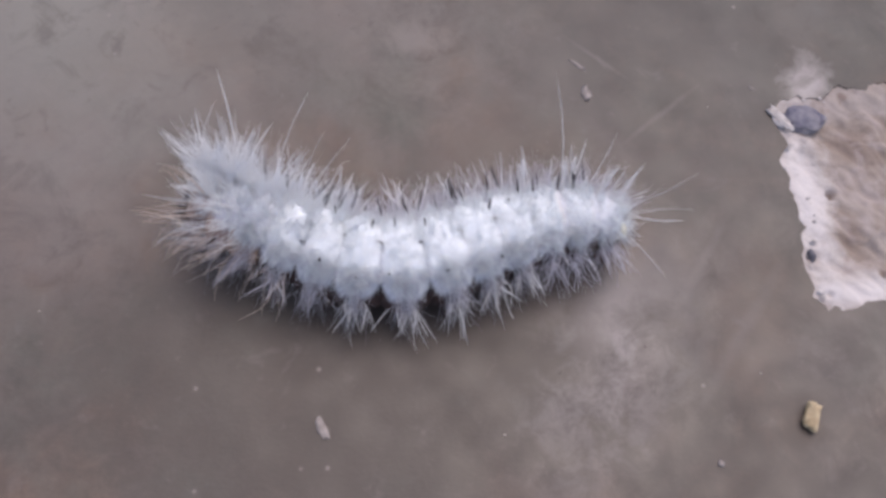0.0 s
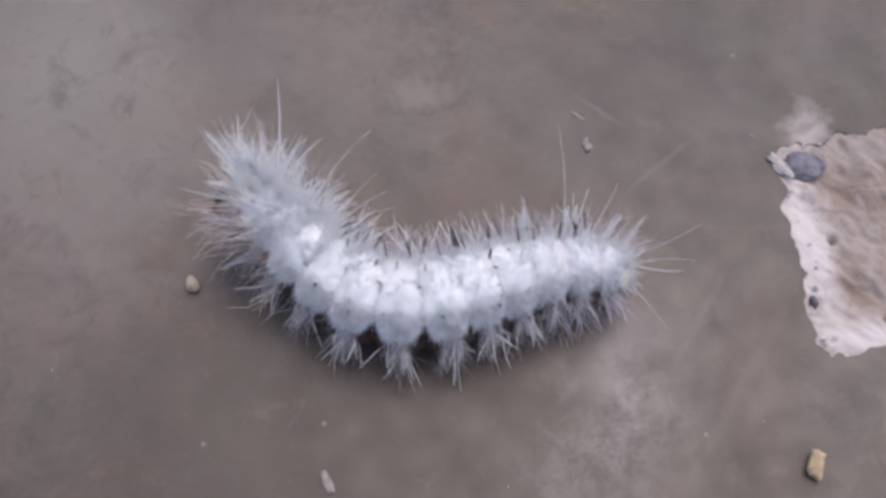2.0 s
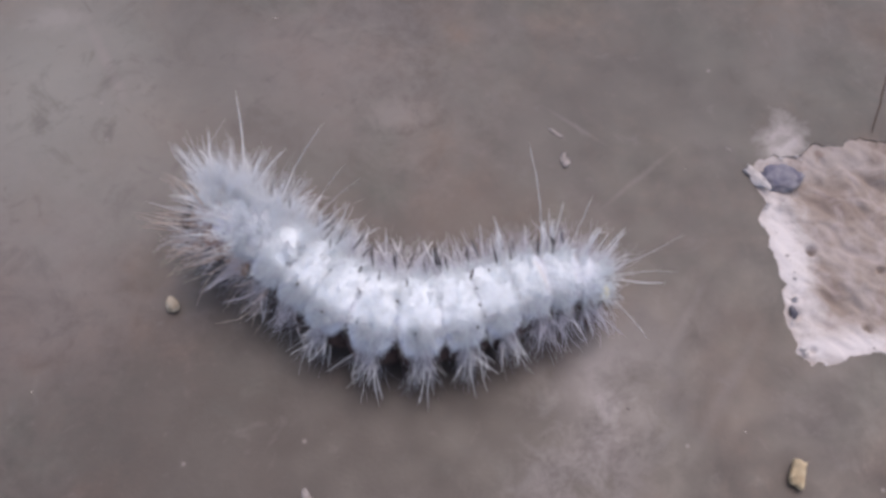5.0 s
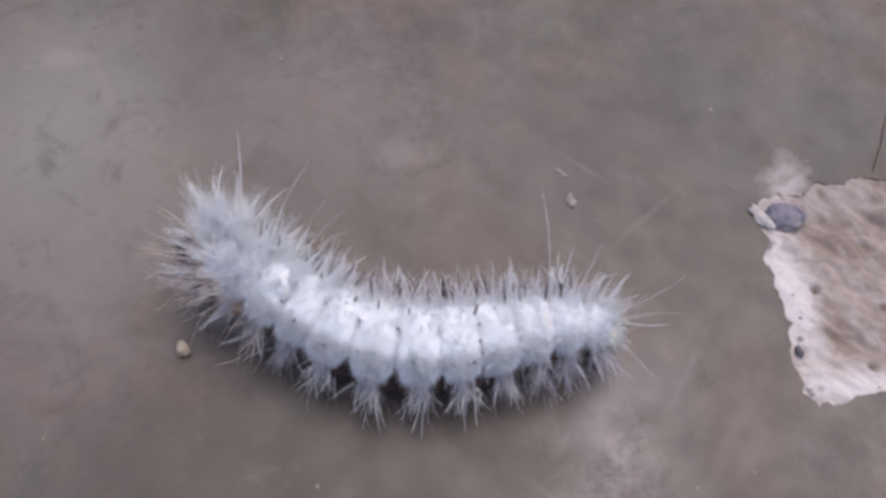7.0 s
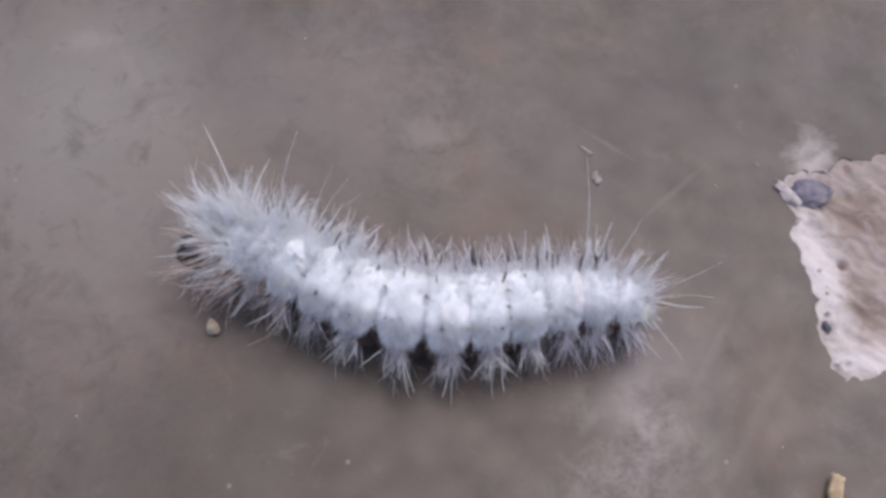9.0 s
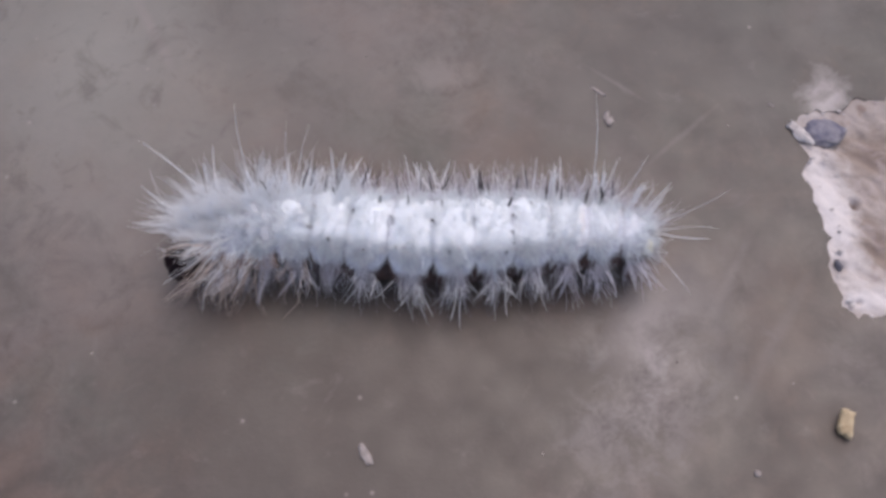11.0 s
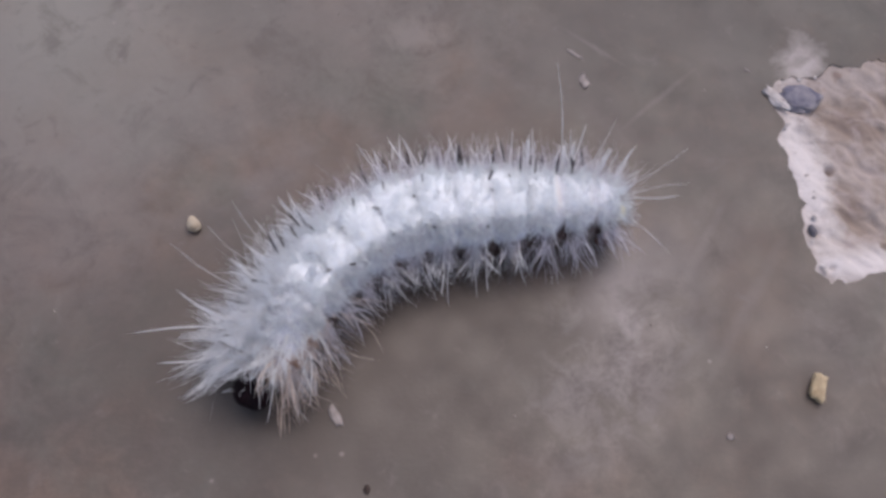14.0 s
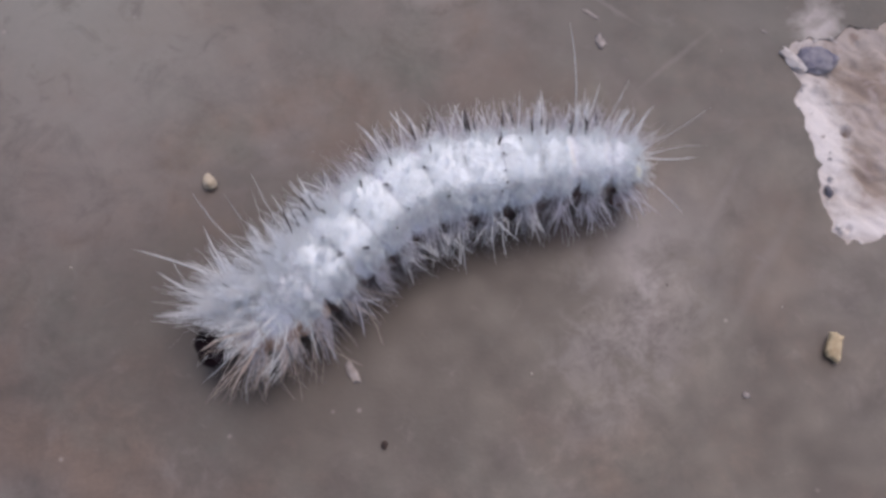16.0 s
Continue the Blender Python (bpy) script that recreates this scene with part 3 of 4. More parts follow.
def build_ring(k, body):
    rng = np.random.default_rng(100 + k)
    length, girth = LENGTHS[k] * SCALE, GIRTHS[k]
    front = k >= 10
    half = length / 2
    if k == 12:
        profile = [(x * (half + 0.5), girth * r, 0) for x, r in ((-1, 0.85), (-0.7, 1.0), (-0.3, 1.07), (0.1, 1.02), (0.45, 0.9), (0.7, 0.74), (0.88, 0.55), (0.97, 0.3))]
    elif k == 0:
        profile = [(-half - 0.1, 0.35, -0.2), (-half * 0.85, 1.1, -0.1), (-half * 0.4, 1.75, 0), (0.2 * half, 2.1, 0), (0.75 * half, 2.15, 0), (half + 0.3, 1.85, 0)]
    else:
        profile = [(x * (half + 0.5), girth * r, 0) for x, r in ((-1, 0.78), (-0.93, 0.88), (-0.8, 0.98), (-0.6, 1.06), (-0.3, 1.10), (0, 1.11), (0.3, 1.10), (0.6, 1.06), (0.8, 0.98), (0.93, 0.88), (1, 0.78))]
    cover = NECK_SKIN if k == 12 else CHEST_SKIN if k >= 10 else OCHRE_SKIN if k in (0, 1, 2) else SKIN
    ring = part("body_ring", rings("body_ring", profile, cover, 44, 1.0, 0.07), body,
                "pinkish neck ring" if k == 12 else "pale ring edged with ochre" if k <= 2 else "")
    ahead = (0.35, 0.6, 0.9)[k - 10] if front else -0.7 if k == 0 else -0.2 if k == 1 else 0.0

    # dense felt over the back, in a puff on each ring and thin in the grooves
    def bare(theta, x):
        """The ochre groove between the second and third ring."""
        return (theta > -0.55) & (x > 0.66 if k == 1 else x < -0.66 if k == 2 else x > 9)

    def puff(theta, x, dice):
        edge = np.clip((np.abs(x) - 0.56) / 0.44, 0, 1)
        low = np.maximum(np.clip((theta - radians(18)) / radians(40), 0, 1), np.clip((radians(-46) - theta) / radians(30), 0, 1))
        if k in (1, 2):
            edge = np.where(theta > 0.1, np.clip((np.abs(x) - 0.45) / 0.3, 0, 1), edge)
            edge = np.where(bare(theta, x), 2.0, edge)
        return dice > np.maximum(edge * (0.1 if front else 0.3 if k > 6 else 0.55), low)

    def bulge(theta, x, dice):
        return (0.4 + 0.75 * dice) * (1.2 - (0.25 if k > 6 else 0.5) * x * x) * 0.95

    coat(rng, ring, "felt", "dense white felt of short wool", k, int((70 if k == 12 else 130 if front else 190) * length * girth), -78, 24 if k == 12 else 46 if k == 11 else 50 if k < 3 else 58, bulge, (0.02, 0.04), WHITE_HAIR, 0.6, ahead * 0.8, 1.06, 0.1, 0.4, keep=puff)

    coat(rng, ring, "wool_clumps", "loose clumps of white wool", k, (22 if k == 12 else 34) * 7, -80, 26 if k == 12 else 42 if k == 11 else 40 if k < 3 else 50, (1.0, 2.2) if front else (0.8, 1.6), (0.02, 0.04), WHITE_HAIR, 0.5, ahead * 0.7, 1.0 if k > 6 else 0.9, 0.18, 0.2, 7, 0.35, fine=False, keep=lambda theta, x, dice: ~bare(theta, x))

    # thinner grey-white wool down the near flank, open at the dark side gaps
    def flank(theta, x, dice):
        hole = ((theta > radians(54)) & (np.abs(x) > 0.34)) | ((theta > radians(44)) & (np.abs(x) > 0.56))
        return ~hole & (dice < (0.08 if k > 10 else 0.55 if k < 3 else 1.0))

    coat(rng, ring, "flank_wool", "thin white wool on the flank", k, int(46 * length * girth), 34, 88, (0.6, 1.4), (0.02, 0.04), FLANK_HAIR, 0.30, ahead * 0.6, 1.0, 0.35, 0.35, keep=flank)
    coat(rng, ring, "flank_wool", "thin white wool on the flank", k, int(40 * length * girth), 26, 64, (0.7, 1.5), (0.02, 0.04), WHITE_HAIR, 0.34, ahead * 0.6, 1.0, 0.3, 0.35, keep=flank)
    coat(rng, ring, "flank_wool", "white wool hanging over the flank", k, 230, 30, 62, (0.8, 1.9), (0.02, 0.045), WHITE_HAIR, 0.34, ahead * 0.6, 1.0, 0.75, 0.3, 5, 0.5,
         keep=lambda theta, x, dice: dice < np.where(np.abs(x) > 0.55, 0.22, 0.9) * (0.1 if k > 10 else 0.6 if k < 3 else 1.0))
    coat(rng, ring, "flank_wool", "thin white wool on the flank", k, int(16 * length * girth), -112, -70, (0.6, 1.6), (0.03, 0.05), WHITE_HAIR, 0.4, ahead * 0.6, 1.0, 0.2, 0.3)

    # a veil of fine long hair on both sides
    many = 190 if front else 150
    coat(rng, ring, "fine_hair", "veil of fine pale hair", k, many + 90, -108, -38, lambda a, x, d: (1.1 + 2.7 * d ** 1.4) * (1.35 if front else 1.0), (0.015, 0.03), MANE_HAIR if k > 7 else FLANK_HAIR, 0.30, ahead * 0.8, 1.0, 0.08, 0.25)
    coat(rng, ring, "fine_hair", "veil of fine pale hair", k, 70 if front else 90, 66, 118, lambda a, x, d: (0.9 + 1.9 * d ** 1.3) * (1.2 if front else 1.0), (0.015, 0.028), FLANK_HAIR, 0.38, ahead * 0.8, 0.5, 0.25, 0.3)

    # a thick mane over the far shoulder of the front rings
    if k > 7:
        tufts = (12, 16, 24, 26, 20)[k - 8]
        coat(rng, ring, "mane", "thick mane of fine white hair", k, tufts * 7, -66, 4 if k > 10 else 12 if k > 8 else -8, lambda a, x, d: 1.2 + (2.0 if k < 10 else 3.6) * d ** 1.4, (0.04, 0.08), MANE_HAIR, 0.42, ahead * 0.5, 1.0, 0.0, 0.2, 7, 0.62, fine=False)
        coat(rng, ring, "mane", "thick mane of fine white hair", k, tufts * 5, -40, 18 if k == 12 else 30, lambda a, x, d: 0.8 + (0.8 if k < 10 else 1.2) * d, (0.03, 0.06), MANE_HAIR, 0.42, ahead * 0.6, 1.0, 0.1, 0.3, 5, 0.4, fine=False)
    if not front:
        # stiff bright bristles: single ones upright on the far side, splayed fans on the near side
        coat(rng, ring, "bristles", "stiff white bristles", k, 5, -88, -46, lambda a, x, d: 1.8 + 2.2 * d, (0.10, 0.17), LONG_HAIR, 0.20, ahead, 0.9, 0.02, 0.07, fine=False)
        coat(rng, ring, "bristles", "stiff white bristles", k, 9, -100, -48, lambda a, x, d: 1.4 + 2.4 * d, (0.04, 0.065), LONG_HAIR, 0.24, ahead, 0.95, 0.05, 0.14, fine=False)
        for deg, count, low, high in ((84, 6 if k < 8 else 3, 1.8, 3.6), (102, 5 if k < 8 else 2, 1.6, 3.4)):
            root, way = tuft_frame(deg, girth * (1.03 if k else 0.8))
            spots = rng.normal(size=(count * 2, 3)) * np.array([half * 0.30, 0.22, 0.22])
            ways = way + np.array([ahead, 0, 0.12]) + rng.normal(size=(count * 2, 3)) * np.array([0.42, 0.2, 0.22])
            wide = np.concatenate([rng.uniform(0.06, 0.11, count), rng.uniform(0.025, 0.045, count)])
            part("hair_tuft", hairs("hair_tuft", root + spots, ways, rng.uniform(low, high, count * 2), wide, LONG_HAIR if 3 <= k <= 7 else FLANK_HAIR, rng, 0.2, 0.14, -AXIS if k < 9 else None), ring, "splayed fan of white hairs")
    else:
        # thick curved locks that sweep outwards and over the head
        sweep = (0.25, 0.5, 0.9)[k - 10]
        many = (6, 7, 7)[k - 10]
        coat(rng, ring, "hair_lock", "curved locks of white hair", k, (many - 1) * 7, -84, -24 if k == 12 else -6, (2.4, 5.2), (0.035, 0.07), LONG_HAIR, 0.45, sweep, 0.7, 0.16, 0.12, 7, 0.72, (0.25, 0, 0), False)
        if k > 10:
            coat(rng, ring, "hair_lock", "pale locks sweeping forward past the head", k, 10 * 7, -104, 20 if k == 12 else -10, (2.6, 5.2), (0.035, 0.075), LONG_HAIR, 0.42, 1.3, 0.8, 0.06, 0.18, 7, 0.66, (0.1, 0, 0), False)
            coat(rng, ring, "hair_lock", "pale locks sweeping forward past the head", k, (6 if k == 11 else 4) * 6, 24, 96, (2.8, 5.2), (0.03, 0.07), LONG_HAIR if k == 11 else CREAM_HAIR, 0.32, 1.2, 0.8, 0.05, 0.2, 6, 0.66, (0.1, 0, 0), False)
        near = CREAM_HAIR if k > 10 else FLANK_HAIR
        some = (3, 5, 6)[k - 10]
        coat(rng, ring, "hair_lock", "curved locks of pale hair", k, some * 6, 66 if k == 10 else 84, 112, (1.5, 3.2), (0.02, 0.045), near, 0.34, sweep, 0.7, 0.25, 0.12, 6, 0.7, (0.2, 0, 0), False)
        coat(rng, ring, "bristles", "stiff white bristles", k, 6, -110, -30, (2.0, 4.2), (0.05, 0.10), LONG_HAIR, 0.36, sweep, 0.8, 0.15, 0.28, bow=(0.15, 0, 0), fine=False)
        coat(rng, ring, "bristles", "stiff white bristles", k, 2, 40, 105, (1.8, 3.2), (0.04, 0.08), LONG_HAIR, 0.3, sweep, 0.8, 0.25, 0.2, bow=(0.15, 0, 0), fine=False)

    if k > 8:
        for _ in range(18):
            far = rng.uniform() < 0.62
            a = radians(rng.uniform(-112, -22) if far else rng.uniform(68, 112))
            root = np.array([rng.uniform(-0.8, 0.8) * half, math.sin(a) * girth, math.cos(a) * girth])
            way = root / girth * np.array([0.3, 1, 1]) + np.array([ahead * 0.8, 0, 0]) + rng.normal(size=3) * 0.3
            part("long_hair", hairs("long_hair", root[None], way[None], rng.uniform(3.0, 6.2 if far else 4.6, 1), rng.uniform(0.03, 0.06, 1),
                                    LONG_HAIR if far else CREAM_HAIR, rng, 0.12, 0.3), ring, "long thin wisp of pale hair")

    if k == 0:
        many = 34
        a = rng.uniform(-1.7, 1.7, many)
        roots = np.stack([rng.uniform(-half, -half * 0.6, many), 1.1 * np.sin(a), 1.0 * np.cos(a)], 1)
        ways = np.stack([np.full(many, -1.0), 0.55 * np.sin(a), 0.35 * np.cos(a)], 1) + rng.normal(size=(many, 3)) * 0.25
        part("hair_tuft", hairs("hair_tuft", roots, ways, rng.uniform(0.8, 2.3, many), rng.uniform(0.035, 0.10, many), LONG_HAIR, rng, 0.1, 0.2, -AXIS), ring, "loose white hair at the tail")
    if k == 12:
        many = 44
        a = np.repeat(rng.uniform(-1.3, 1.0, many // 4), 4) + rng.normal(size=many) * 0.06
        roots = np.stack([rng.uniform(-0.2, 0.9, many), 1.6 * np.sin(a), 1.6 * np.cos(a)], 1)
        ways = np.stack([np.full(many, 1.0), 0.85 * np.sin(a), 0.30 + 0.45 * np.cos(a)], 1) + rng.normal(size=(many, 3)) * 0.06
        part("hair_tuft", hairs("hair_tuft", roots, ways, rng.uniform(1.8, 3.6, many), rng.uniform(0.04, 0.09, many), LONG_HAIR, rng, 0.36, 0.2, None, 4, 0.55), ring, "white fringe over the head")

    # stiff black bristles among the white
    for deg in (-28, 38, -54, 78):
        count = (1 if 2 < k < 9 else 0) if abs(deg) < 50 else 0 if k == 0 else int(rng.integers(0, 2)) if deg > 0 else int(rng.integers(2, 5))
        root, way = tuft_frame(deg, girth * (1.18 if deg == -54 else 1.08))
        ways = fan(rng, count, way, 0.2, 0.5 if front else 0)
        roots = root + rng.uniform(-1, 1, size=(count, 3)) * np.array([half * 0.95, 0.4, 0.3])
        if count:
            part("black_bristles", hairs("black_bristles", roots, ways, rng.uniform(0.8, 1.1, count) if abs(deg) < 50 else rng.uniform(1.2, 2.0, count), rng.uniform(0.14, 0.22, count), DARK_HAIR, rng, 0.02, 0.05), ring, "stiff black bristles")
    # dark warts with short black hairs at the grooves of the back
    for deg, here, many in ((-9, (3, 4, 5, 6, 7, 8), 3), (16, (2, 3, 8), 4)):
        if k in here:
            root, way = tuft_frame(deg + rng.normal() * 3, girth * 1.03)
            roots = root + np.array([half * 0.98 + rng.normal() * 0.1, 0, 0]) + rng.normal(size=(many, 3)) * np.array([0.12, 0.10, 0.04])
            ways = way * 0.5 + np.array([-0.5, 0.8, 0]) + rng.normal(size=(many, 3)) * 0.15
            part("black_bristles", hairs("black_bristles", roots, ways, rng.uniform(0.4, 0.75, many), rng.uniform(0.06, 0.11, many), DARK_HAIR, rng, 0.0, 0.05, fine=True), ring, "short black hairs in the groove")

    if k == 0:
        plate = part("tail_plate", lump("tail_plate", 1.2, 1.2, 0.6, PLATE, 4, 0.25), ring, "yellowish tail plate")
        plate.matrix_basis = pose(-half * 0.56 * MM, 0.80 * MM, 0.62 * MM, -38, -28, 0)

    # stiff pencils of hair stand out over the last rings
    if k < 3:
        way = np.array([(-0.42, -0.62, 0.64), (-0.16, -0.66, 0.70), (-0.10, -0.62, 0.78)][k])
        root = np.array([half * 0.7, -1.75, 2.0]) * np.array([1, girth / 2.8, girth / 2.8])
        many = (5, 6, 7)[k]
        for shift in ((0, 0, 0),) if k != 1 else ((0, 0, 0), (-0.5, 0.1, 0)):
            ways = way + rng.normal(size=(many, 3)) * 0.02
            part("hair_pencil", hairs("hair_pencil", root + np.array(shift) + rng.normal(size=(many, 3)) * 0.10, ways, rng.uniform(2.7, (3.6, 3.8, 4.2)[k], many),
                                      rng.uniform(0.09, 0.15, many), LONG_HAIR, rng, 0.02, 0.03, None, many, 0.5), ring, "stiff upright pencil of white hair")
        if k:
            part("black_bristles", hairs("black_bristles", root + np.array([[0.35, -0.1, 0], [-0.75, 0, 0]]), np.stack([way, way]) + 0.05, np.array([2.0, 1.8]), np.array([0.19, 0.16]), DARK_HAIR, rng, 0.0, 0.03), ring, "stiff black bristles")

    # feet
    if k in (0, 4, 5, 6, 7):
        for side in (-1, 1):
            leg = rings("proleg", [(0, 0.9, 0), (0.7, 0.8, 0), (1.3, 0.62, 0), (1.75, 0.55, 0), (1.95, 0.68, 0), (2.1, 0.6, 0)], LEG, 14, 1.0, 0.1)
            ob = part("proleg", leg, ring, "stubby red-brown proleg")
            ob.matrix_basis = pose(-0.2 * MM, side * 1.25 * MM, -1.18 * MM, 0, 90, 0)
    if k >= 10:
        for side in (-1, 1):
            leg = rings("leg", [(0, 0.42, 0), (0.6, 0.36, 0), (0.7, 0.28, 0), (1.3, 0.24, 0.05), (1.4, 0.16, 0.06), (1.9, 0.05, 0.2)], LEG, 10)
            ob = part("leg", leg, ring, "short jointed dark leg")
            ob.matrix_basis = pose(0.2 * MM, side * 0.9 * MM, -(girth - 0.35) * MM, 0, 75, side * 12)
    return ring


def build_head(body):
    rng = np.random.default_rng(5)
    bm = bmesh.new()
    bmesh.ops.create_uvsphere(bm, u_segments=32, v_segments=20, radius=1.0)
    for v in bm.verts:
        c = v.co
        cleft = math.exp(-((c.y / 0.16) ** 2)) * max(0.0, c.z + 0.3) * 0.13
        lobe = 1 + 0.08 * math.exp(-(((abs(c.y) - 0.55) / 0.35) ** 2))
        c *= (1 - cleft) * lobe
        if c.x > 0.3 and c.z < 0:
            c.x *= 1 - 0.25 * (c.x - 0.3)
        v.co = Vector((c.x * 1.3, c.y * 1.45, c.z * 1.42)) * MM
    me = bpy.data.meshes.new("head")
    bm.to_mesh(me)
    bm.free()
    me.materials.append(HEAD)
    me.polygons.foreach_set("use_smooth", [True] * len(me.polygons))
    head = part("head", me, body, "glossy purple-black head capsule")
    lip = part("mouthparts", lump("mouthparts", 0.7, 0.9, 0.6, HEAD, 3, 0.2, 1.2, 2), head, "small dark mouthparts")
    lip.matrix_basis = pose(0.7 * MM, 0, -1.2 * MM)
    n = 5
    a, b = rng.uniform(1.1, 2.2, n) * rng.choice([-1, 1], n), rng.uniform(0.1, 1.4, n)
    out = np.stack([np.cos(a) * np.cos(b), np.sin(a) * np.cos(b), np.sin(b)], 1)
    part("face_hairs", hairs("face_hairs", out * np.array([1.0, 1.2, 1.2]), out + np.array([0.5, 0, 0.1]), rng.uniform(0.8, 1.8, n), rng.uniform(0.035, 0.06, n), LONG_HAIR, rng, 0.1, 0.2), head, "thin pale face hairs")
    return head


def long_hair(ring, root, way, length, width, seed):
    rng = np.random.default_rng(seed)
    me = hairs("long_hair", np.array([root], float), np.array([way], float), np.array([length]), np.array([width]), LONG_HAIR, rng, 0.05, 0.07)
    part("long_hair", me, ring, "single long pale hair")


caterpillar = tagged(new("caterpillar"), "white woolly caterpillar with long bristles and black head on cement", "caterpillar")
BODY = [build_ring(k, caterpillar) for k in range(len(LENGTHS))]
HEAD_PART = build_head(caterpillar)
for k, root, way, length, width in (
    (1, (0.85, -1.5, 1.6), (-0.02, -0.85, 0.55), 9.4, 0.07), (1, (-0.5, -1.2, 2.0), (-0.55, -0.7, 0.5), 5.5, 0.06),
    (0, (-1.2, -0.9, 0.9), (-1, -0.42, 0.3), 6.4, 0.05), (0, (-1.5, -0.2, 0.9), (-1, 0.02, 0.2), 4.2, 0.11), (0, (-1.5, -0.3, 1.0), (-1, -0.14, 0.25), 5.0, 0.04),
    (0, (-1.3, 0.9, 0.5), (-0.8, 0.7, 0.05), 4.6, 0.06), (1, (0.4, -1.8, 1.6), (-0.45, -0.8, 0.6), 4.4, 0.12),
    (11, (0.3, -1.6, 1.4), (0.55, -0.75, 0.50), 9.0, 0.16), (10, (0.2, -1.9, 1.5), (0.15, -0.80, 0.6), 8.4, 0.07), (9, (0.2, -1.9, 1.5), (-0.15, -0.85, 0.6), 6.5, 0.05),
    (12, (0.3, -1.3, 1.3), (0.60, -0.80, 0.18), 6.2, 0.20), (12, (0.4, -0.3, 1.9), (1.0, -0.3, 0.35), 4.6, 0.08),
    (11, (0.3, -1.9, 1.0), (0.10, -0.95, 0.15), 6.2, 0.16), (11, (0.3, -1.9, 1.0), (0.35, -0.9, 0.1), 4.6, 0.12), (10, (0.3, -2.0, 1.0), (0.25, -0.95, 0.2), 4.6, 0.12),
    (11, (0.4, 1.6, 1.2), (0.6, 0.75, 0.2), 4.4, 0.08), (12, (0.4, 1.1, 1.3), (0.95, 0.4, 0.15), 4.4, 0.08),
    (10, (0.3, 1.7, 1.2), (0.5, 0.85, 0.1), 4.2, 0.10)):
    long_hair(BODY[k], root, way, length, width, 300 + int(length * 10) + k)


# ---- what moves ----
def spine_at(row, u):
    """Place, roll, slope and heading on the spine at u (0 tail, 1 head): row holds the tail's x and y, stretch, the front's lift and six headings."""
    x, y, stretch, lift, *turns = row
    step, at, n = stretch * SPINE / 200, np.linspace(0, 1, len(turns)), 0
    h = 0.0
    while n < round(u * 200):
        h = radians(float(np.interp((n + 0.5) / 200, at, turns)))
        x, y, n = x + step * math.cos(h), y + step * math.sin(h), n + 1
    up = max(0.0, (u - 0.55) / 0.45)
    slope = math.degrees(math.atan2(lift * 2 * up / 0.45, stretch * SPINE))
    return x, y, AXIS + lift * up * up, 6 * lift * min(up, 1.0), slope, float(np.interp(u, at, turns))


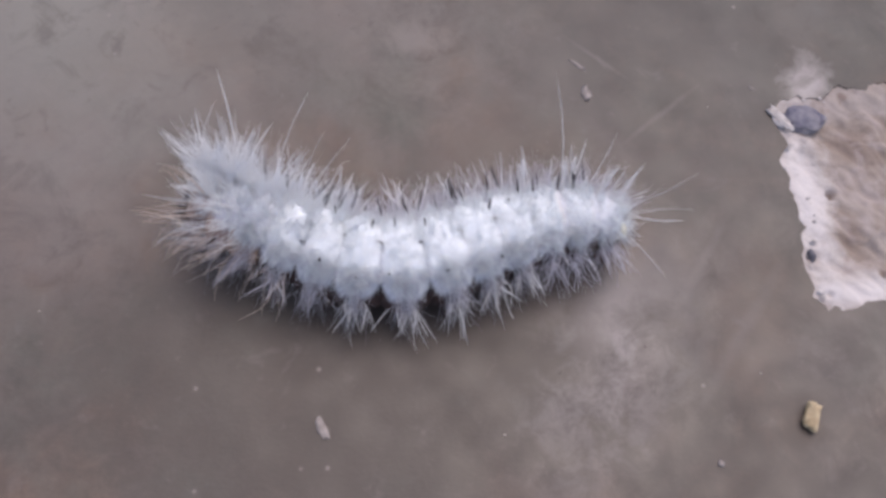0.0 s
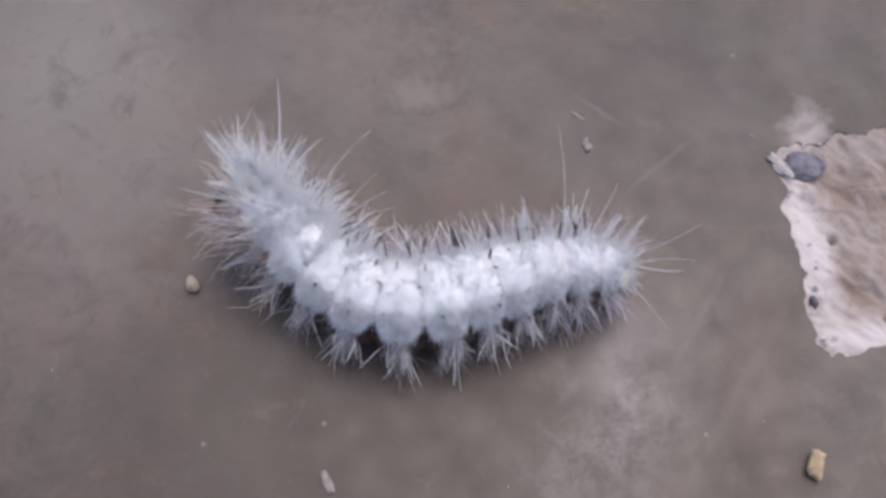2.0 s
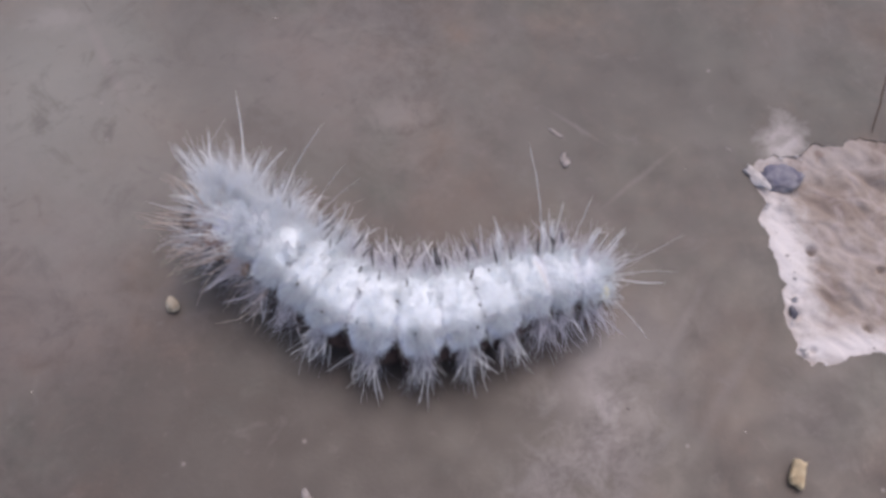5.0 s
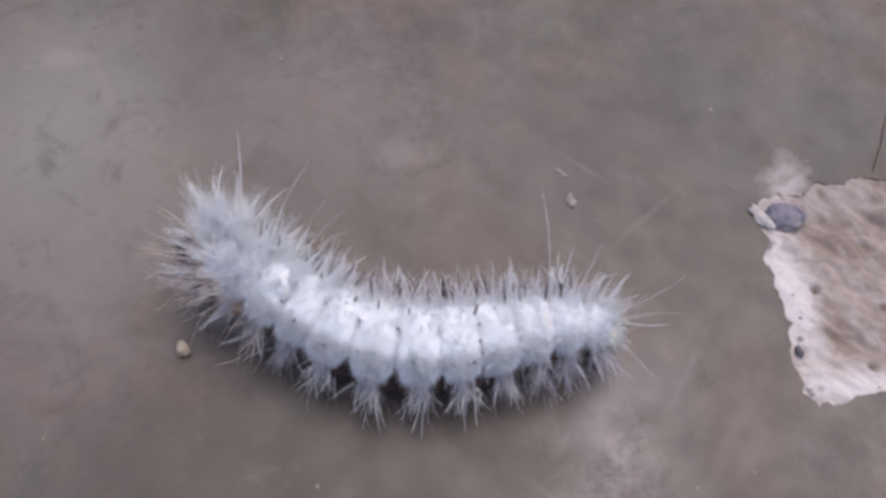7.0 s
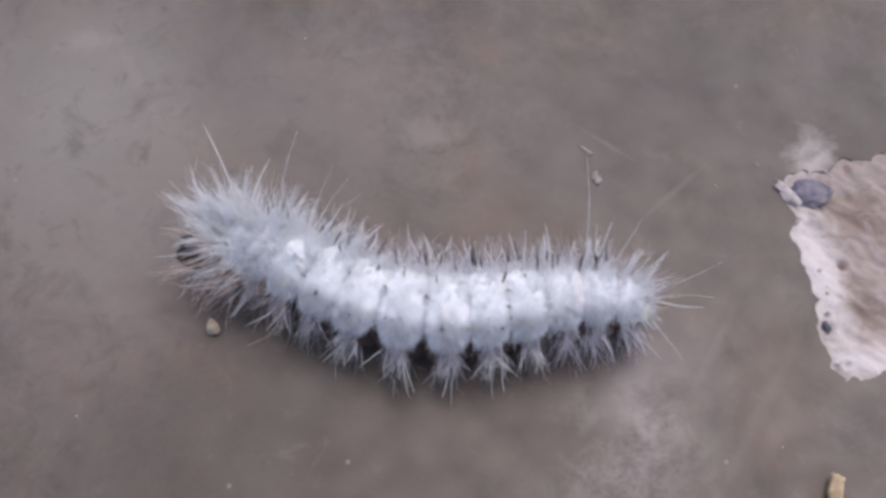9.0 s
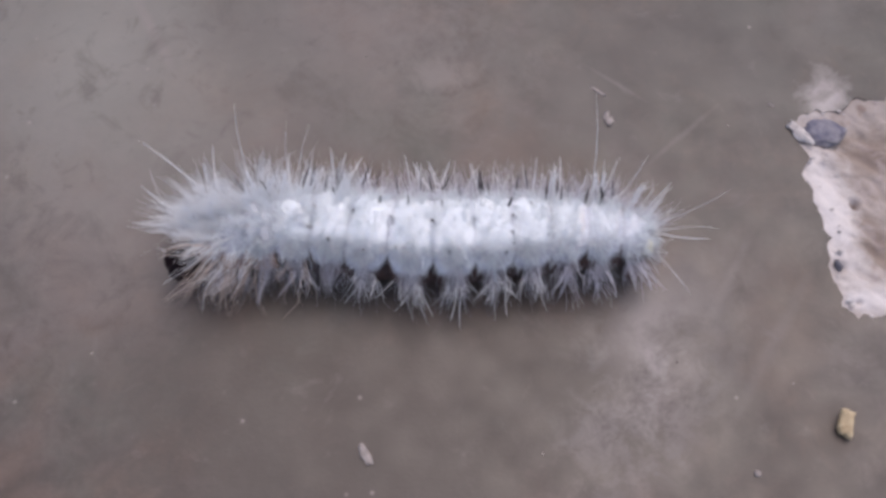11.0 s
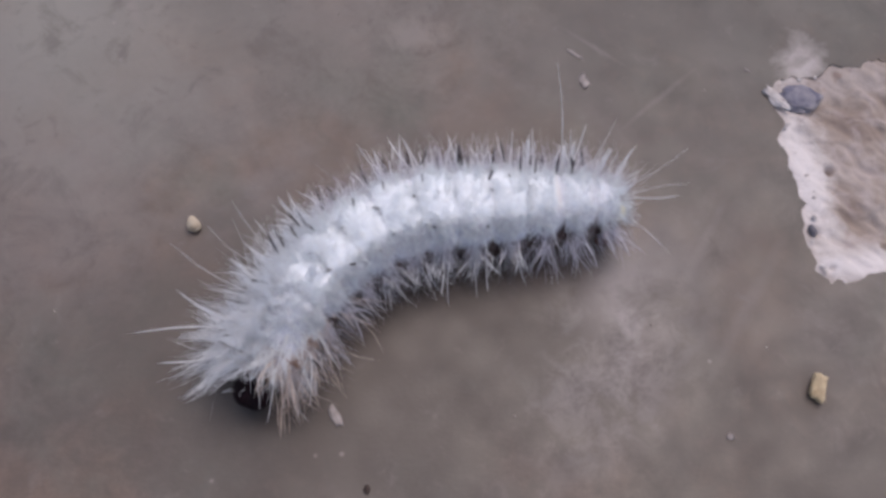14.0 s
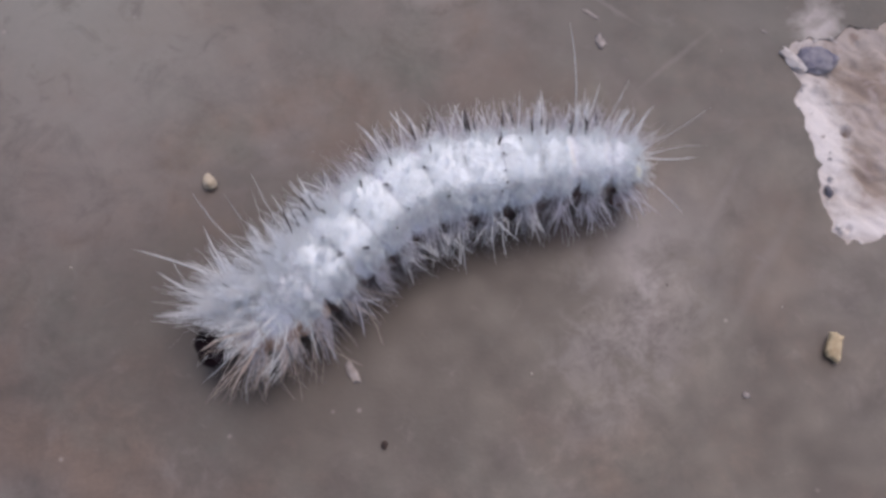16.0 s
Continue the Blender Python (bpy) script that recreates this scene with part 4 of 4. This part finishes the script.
def motions():
    rows = []

    def bend(t, x, y, stretch, lift, *turns):
        rows.append((t, (x, y, stretch, lift, *turns)))

    bend(0, 13.77, -1.80, 0.872, 2.6, 172, 197.5, 204, 171.5, 158, 168)
    bend(0.5, 13.69, -1.87, 0.874, 2.6, 169, 196.5, 205, 165.5, 153, 173)
    bend(1, 13.66, -1.67, 0.873, 2.6, 173, 196.5, 202, 163.5, 140, 169)
    bend(1.5, 13.71, -1.65, 0.871, 2.6, 172, 197.5, 201, 161.5, 124, 169)
    bend(2, 14.00, -1.67, 0.888, 2.6, 169, 197.5, 199, 158.5, 128, 172)
    bend(2.5, 14.01, -1.66, 0.890, 2.6, 169, 197.5, 199, 154.5, 139, 161)
    bend(3, 14.09, -1.60, 0.881, 2.6, 171, 196.5, 198, 151.5, 140, 151)
    bend(3.5, 14.16, -1.67, 0.894, 2.6, 169, 199.5, 195, 148.5, 145, 153)
    bend(4, 14.17, -1.84, 0.899, 2.6, 168, 204.5, 190, 146.5, 144, 157)
    bend(4.5, 14.26, -1.73, 0.904, 2.6, 167, 205.5, 190, 145.5, 144, 163)
    bend(7, 14.04, -1.82, 0.924, 2.0, 173, 194, 183, 153, 148, 145)
    bend(7.5, 14.02, -2.03, 0.933, 2.0, 172, 190, 181, 157, 142, 135)
    bend(8, 14.22, -2.02, 0.932, 2.0, 171, 189, 180, 157, 149, 150)
    bend(8.5, 14.54, -2.08, 0.955, 1.3, 165, 190, 183, 155, 150, 166)
    bend(10.8, 13.90, -1.54, 0.932, 0.0, 172, 181, 184, 163, 186, 212)
    bend(11, 14.00, -1.58, 0.941, 0.0, 170, 181, 184, 169, 183, 209)
    bend(11.5, 14.04, -1.64, 0.944, 0.0, 170, 182, 184, 173, 186, 204)
    bend(12, 14.08, -1.84, 0.954, 0.0, 168, 184, 182, 178, 190, 210)
    bend(12.5, 13.84, -1.74, 0.918, 0.0, 173, 182, 182, 182, 214, 232)
    bend(13, 13.82, -1.54, 0.914, 0.0, 176, 184, 180, 192, 226, 239)
    bend(13.5, 13.77, -1.70, 0.890, 0.0, 178, 185, 180, 202, 247, 278)
    bend(14, 13.53, -1.79, 0.872, 0.0, 181, 184, 185, 216, 242, 247)
    bend(14.5, 13.47, -1.88, 0.885, 0.0, 179, 185, 188, 219, 242, 228)
    bend(15, 13.49, -1.93, 0.889, 0.0, 180, 186, 187, 219, 245, 224)
    bend(15.5, 13.44, -1.84, 0.900, 0.0, 179, 186, 190, 219, 242, 228)
    bend(16, 13.45, -1.94, 0.909, 0.0, 179, 188, 191, 226, 229, 203)

    along = 0.0
    for ring, length in zip(BODY, LENGTHS):
        u = (along + length * SCALE / 2) / SPINE
        along += length * SCALE
        keys = []
        for t, row in rows:
            x, y, z, roll, slope, turn = spine_at(row, u)
            keys.append((t, pose(x * MM, y * MM, z * MM, roll, -slope, turn)))
        walk(ring, keys)
    keys = []
    for t, row in rows:
        x, y, z, roll, slope, turn = spine_at(row, 1.0)
        ahead = 0.7 - 0.52 * row[3] - 0.010 * max(0.0, turn - 205)
        x, y = x + ahead * math.cos(radians(turn)), y + ahead * math.sin(radians(turn))
        keys.append((t, pose(x * MM, y * MM, (z - 0.6 - 0.55 * row[3]) * MM, roll, 18 + 5 * row[3] - slope, turn)))
    walk(HEAD_PART, keys)


motions()
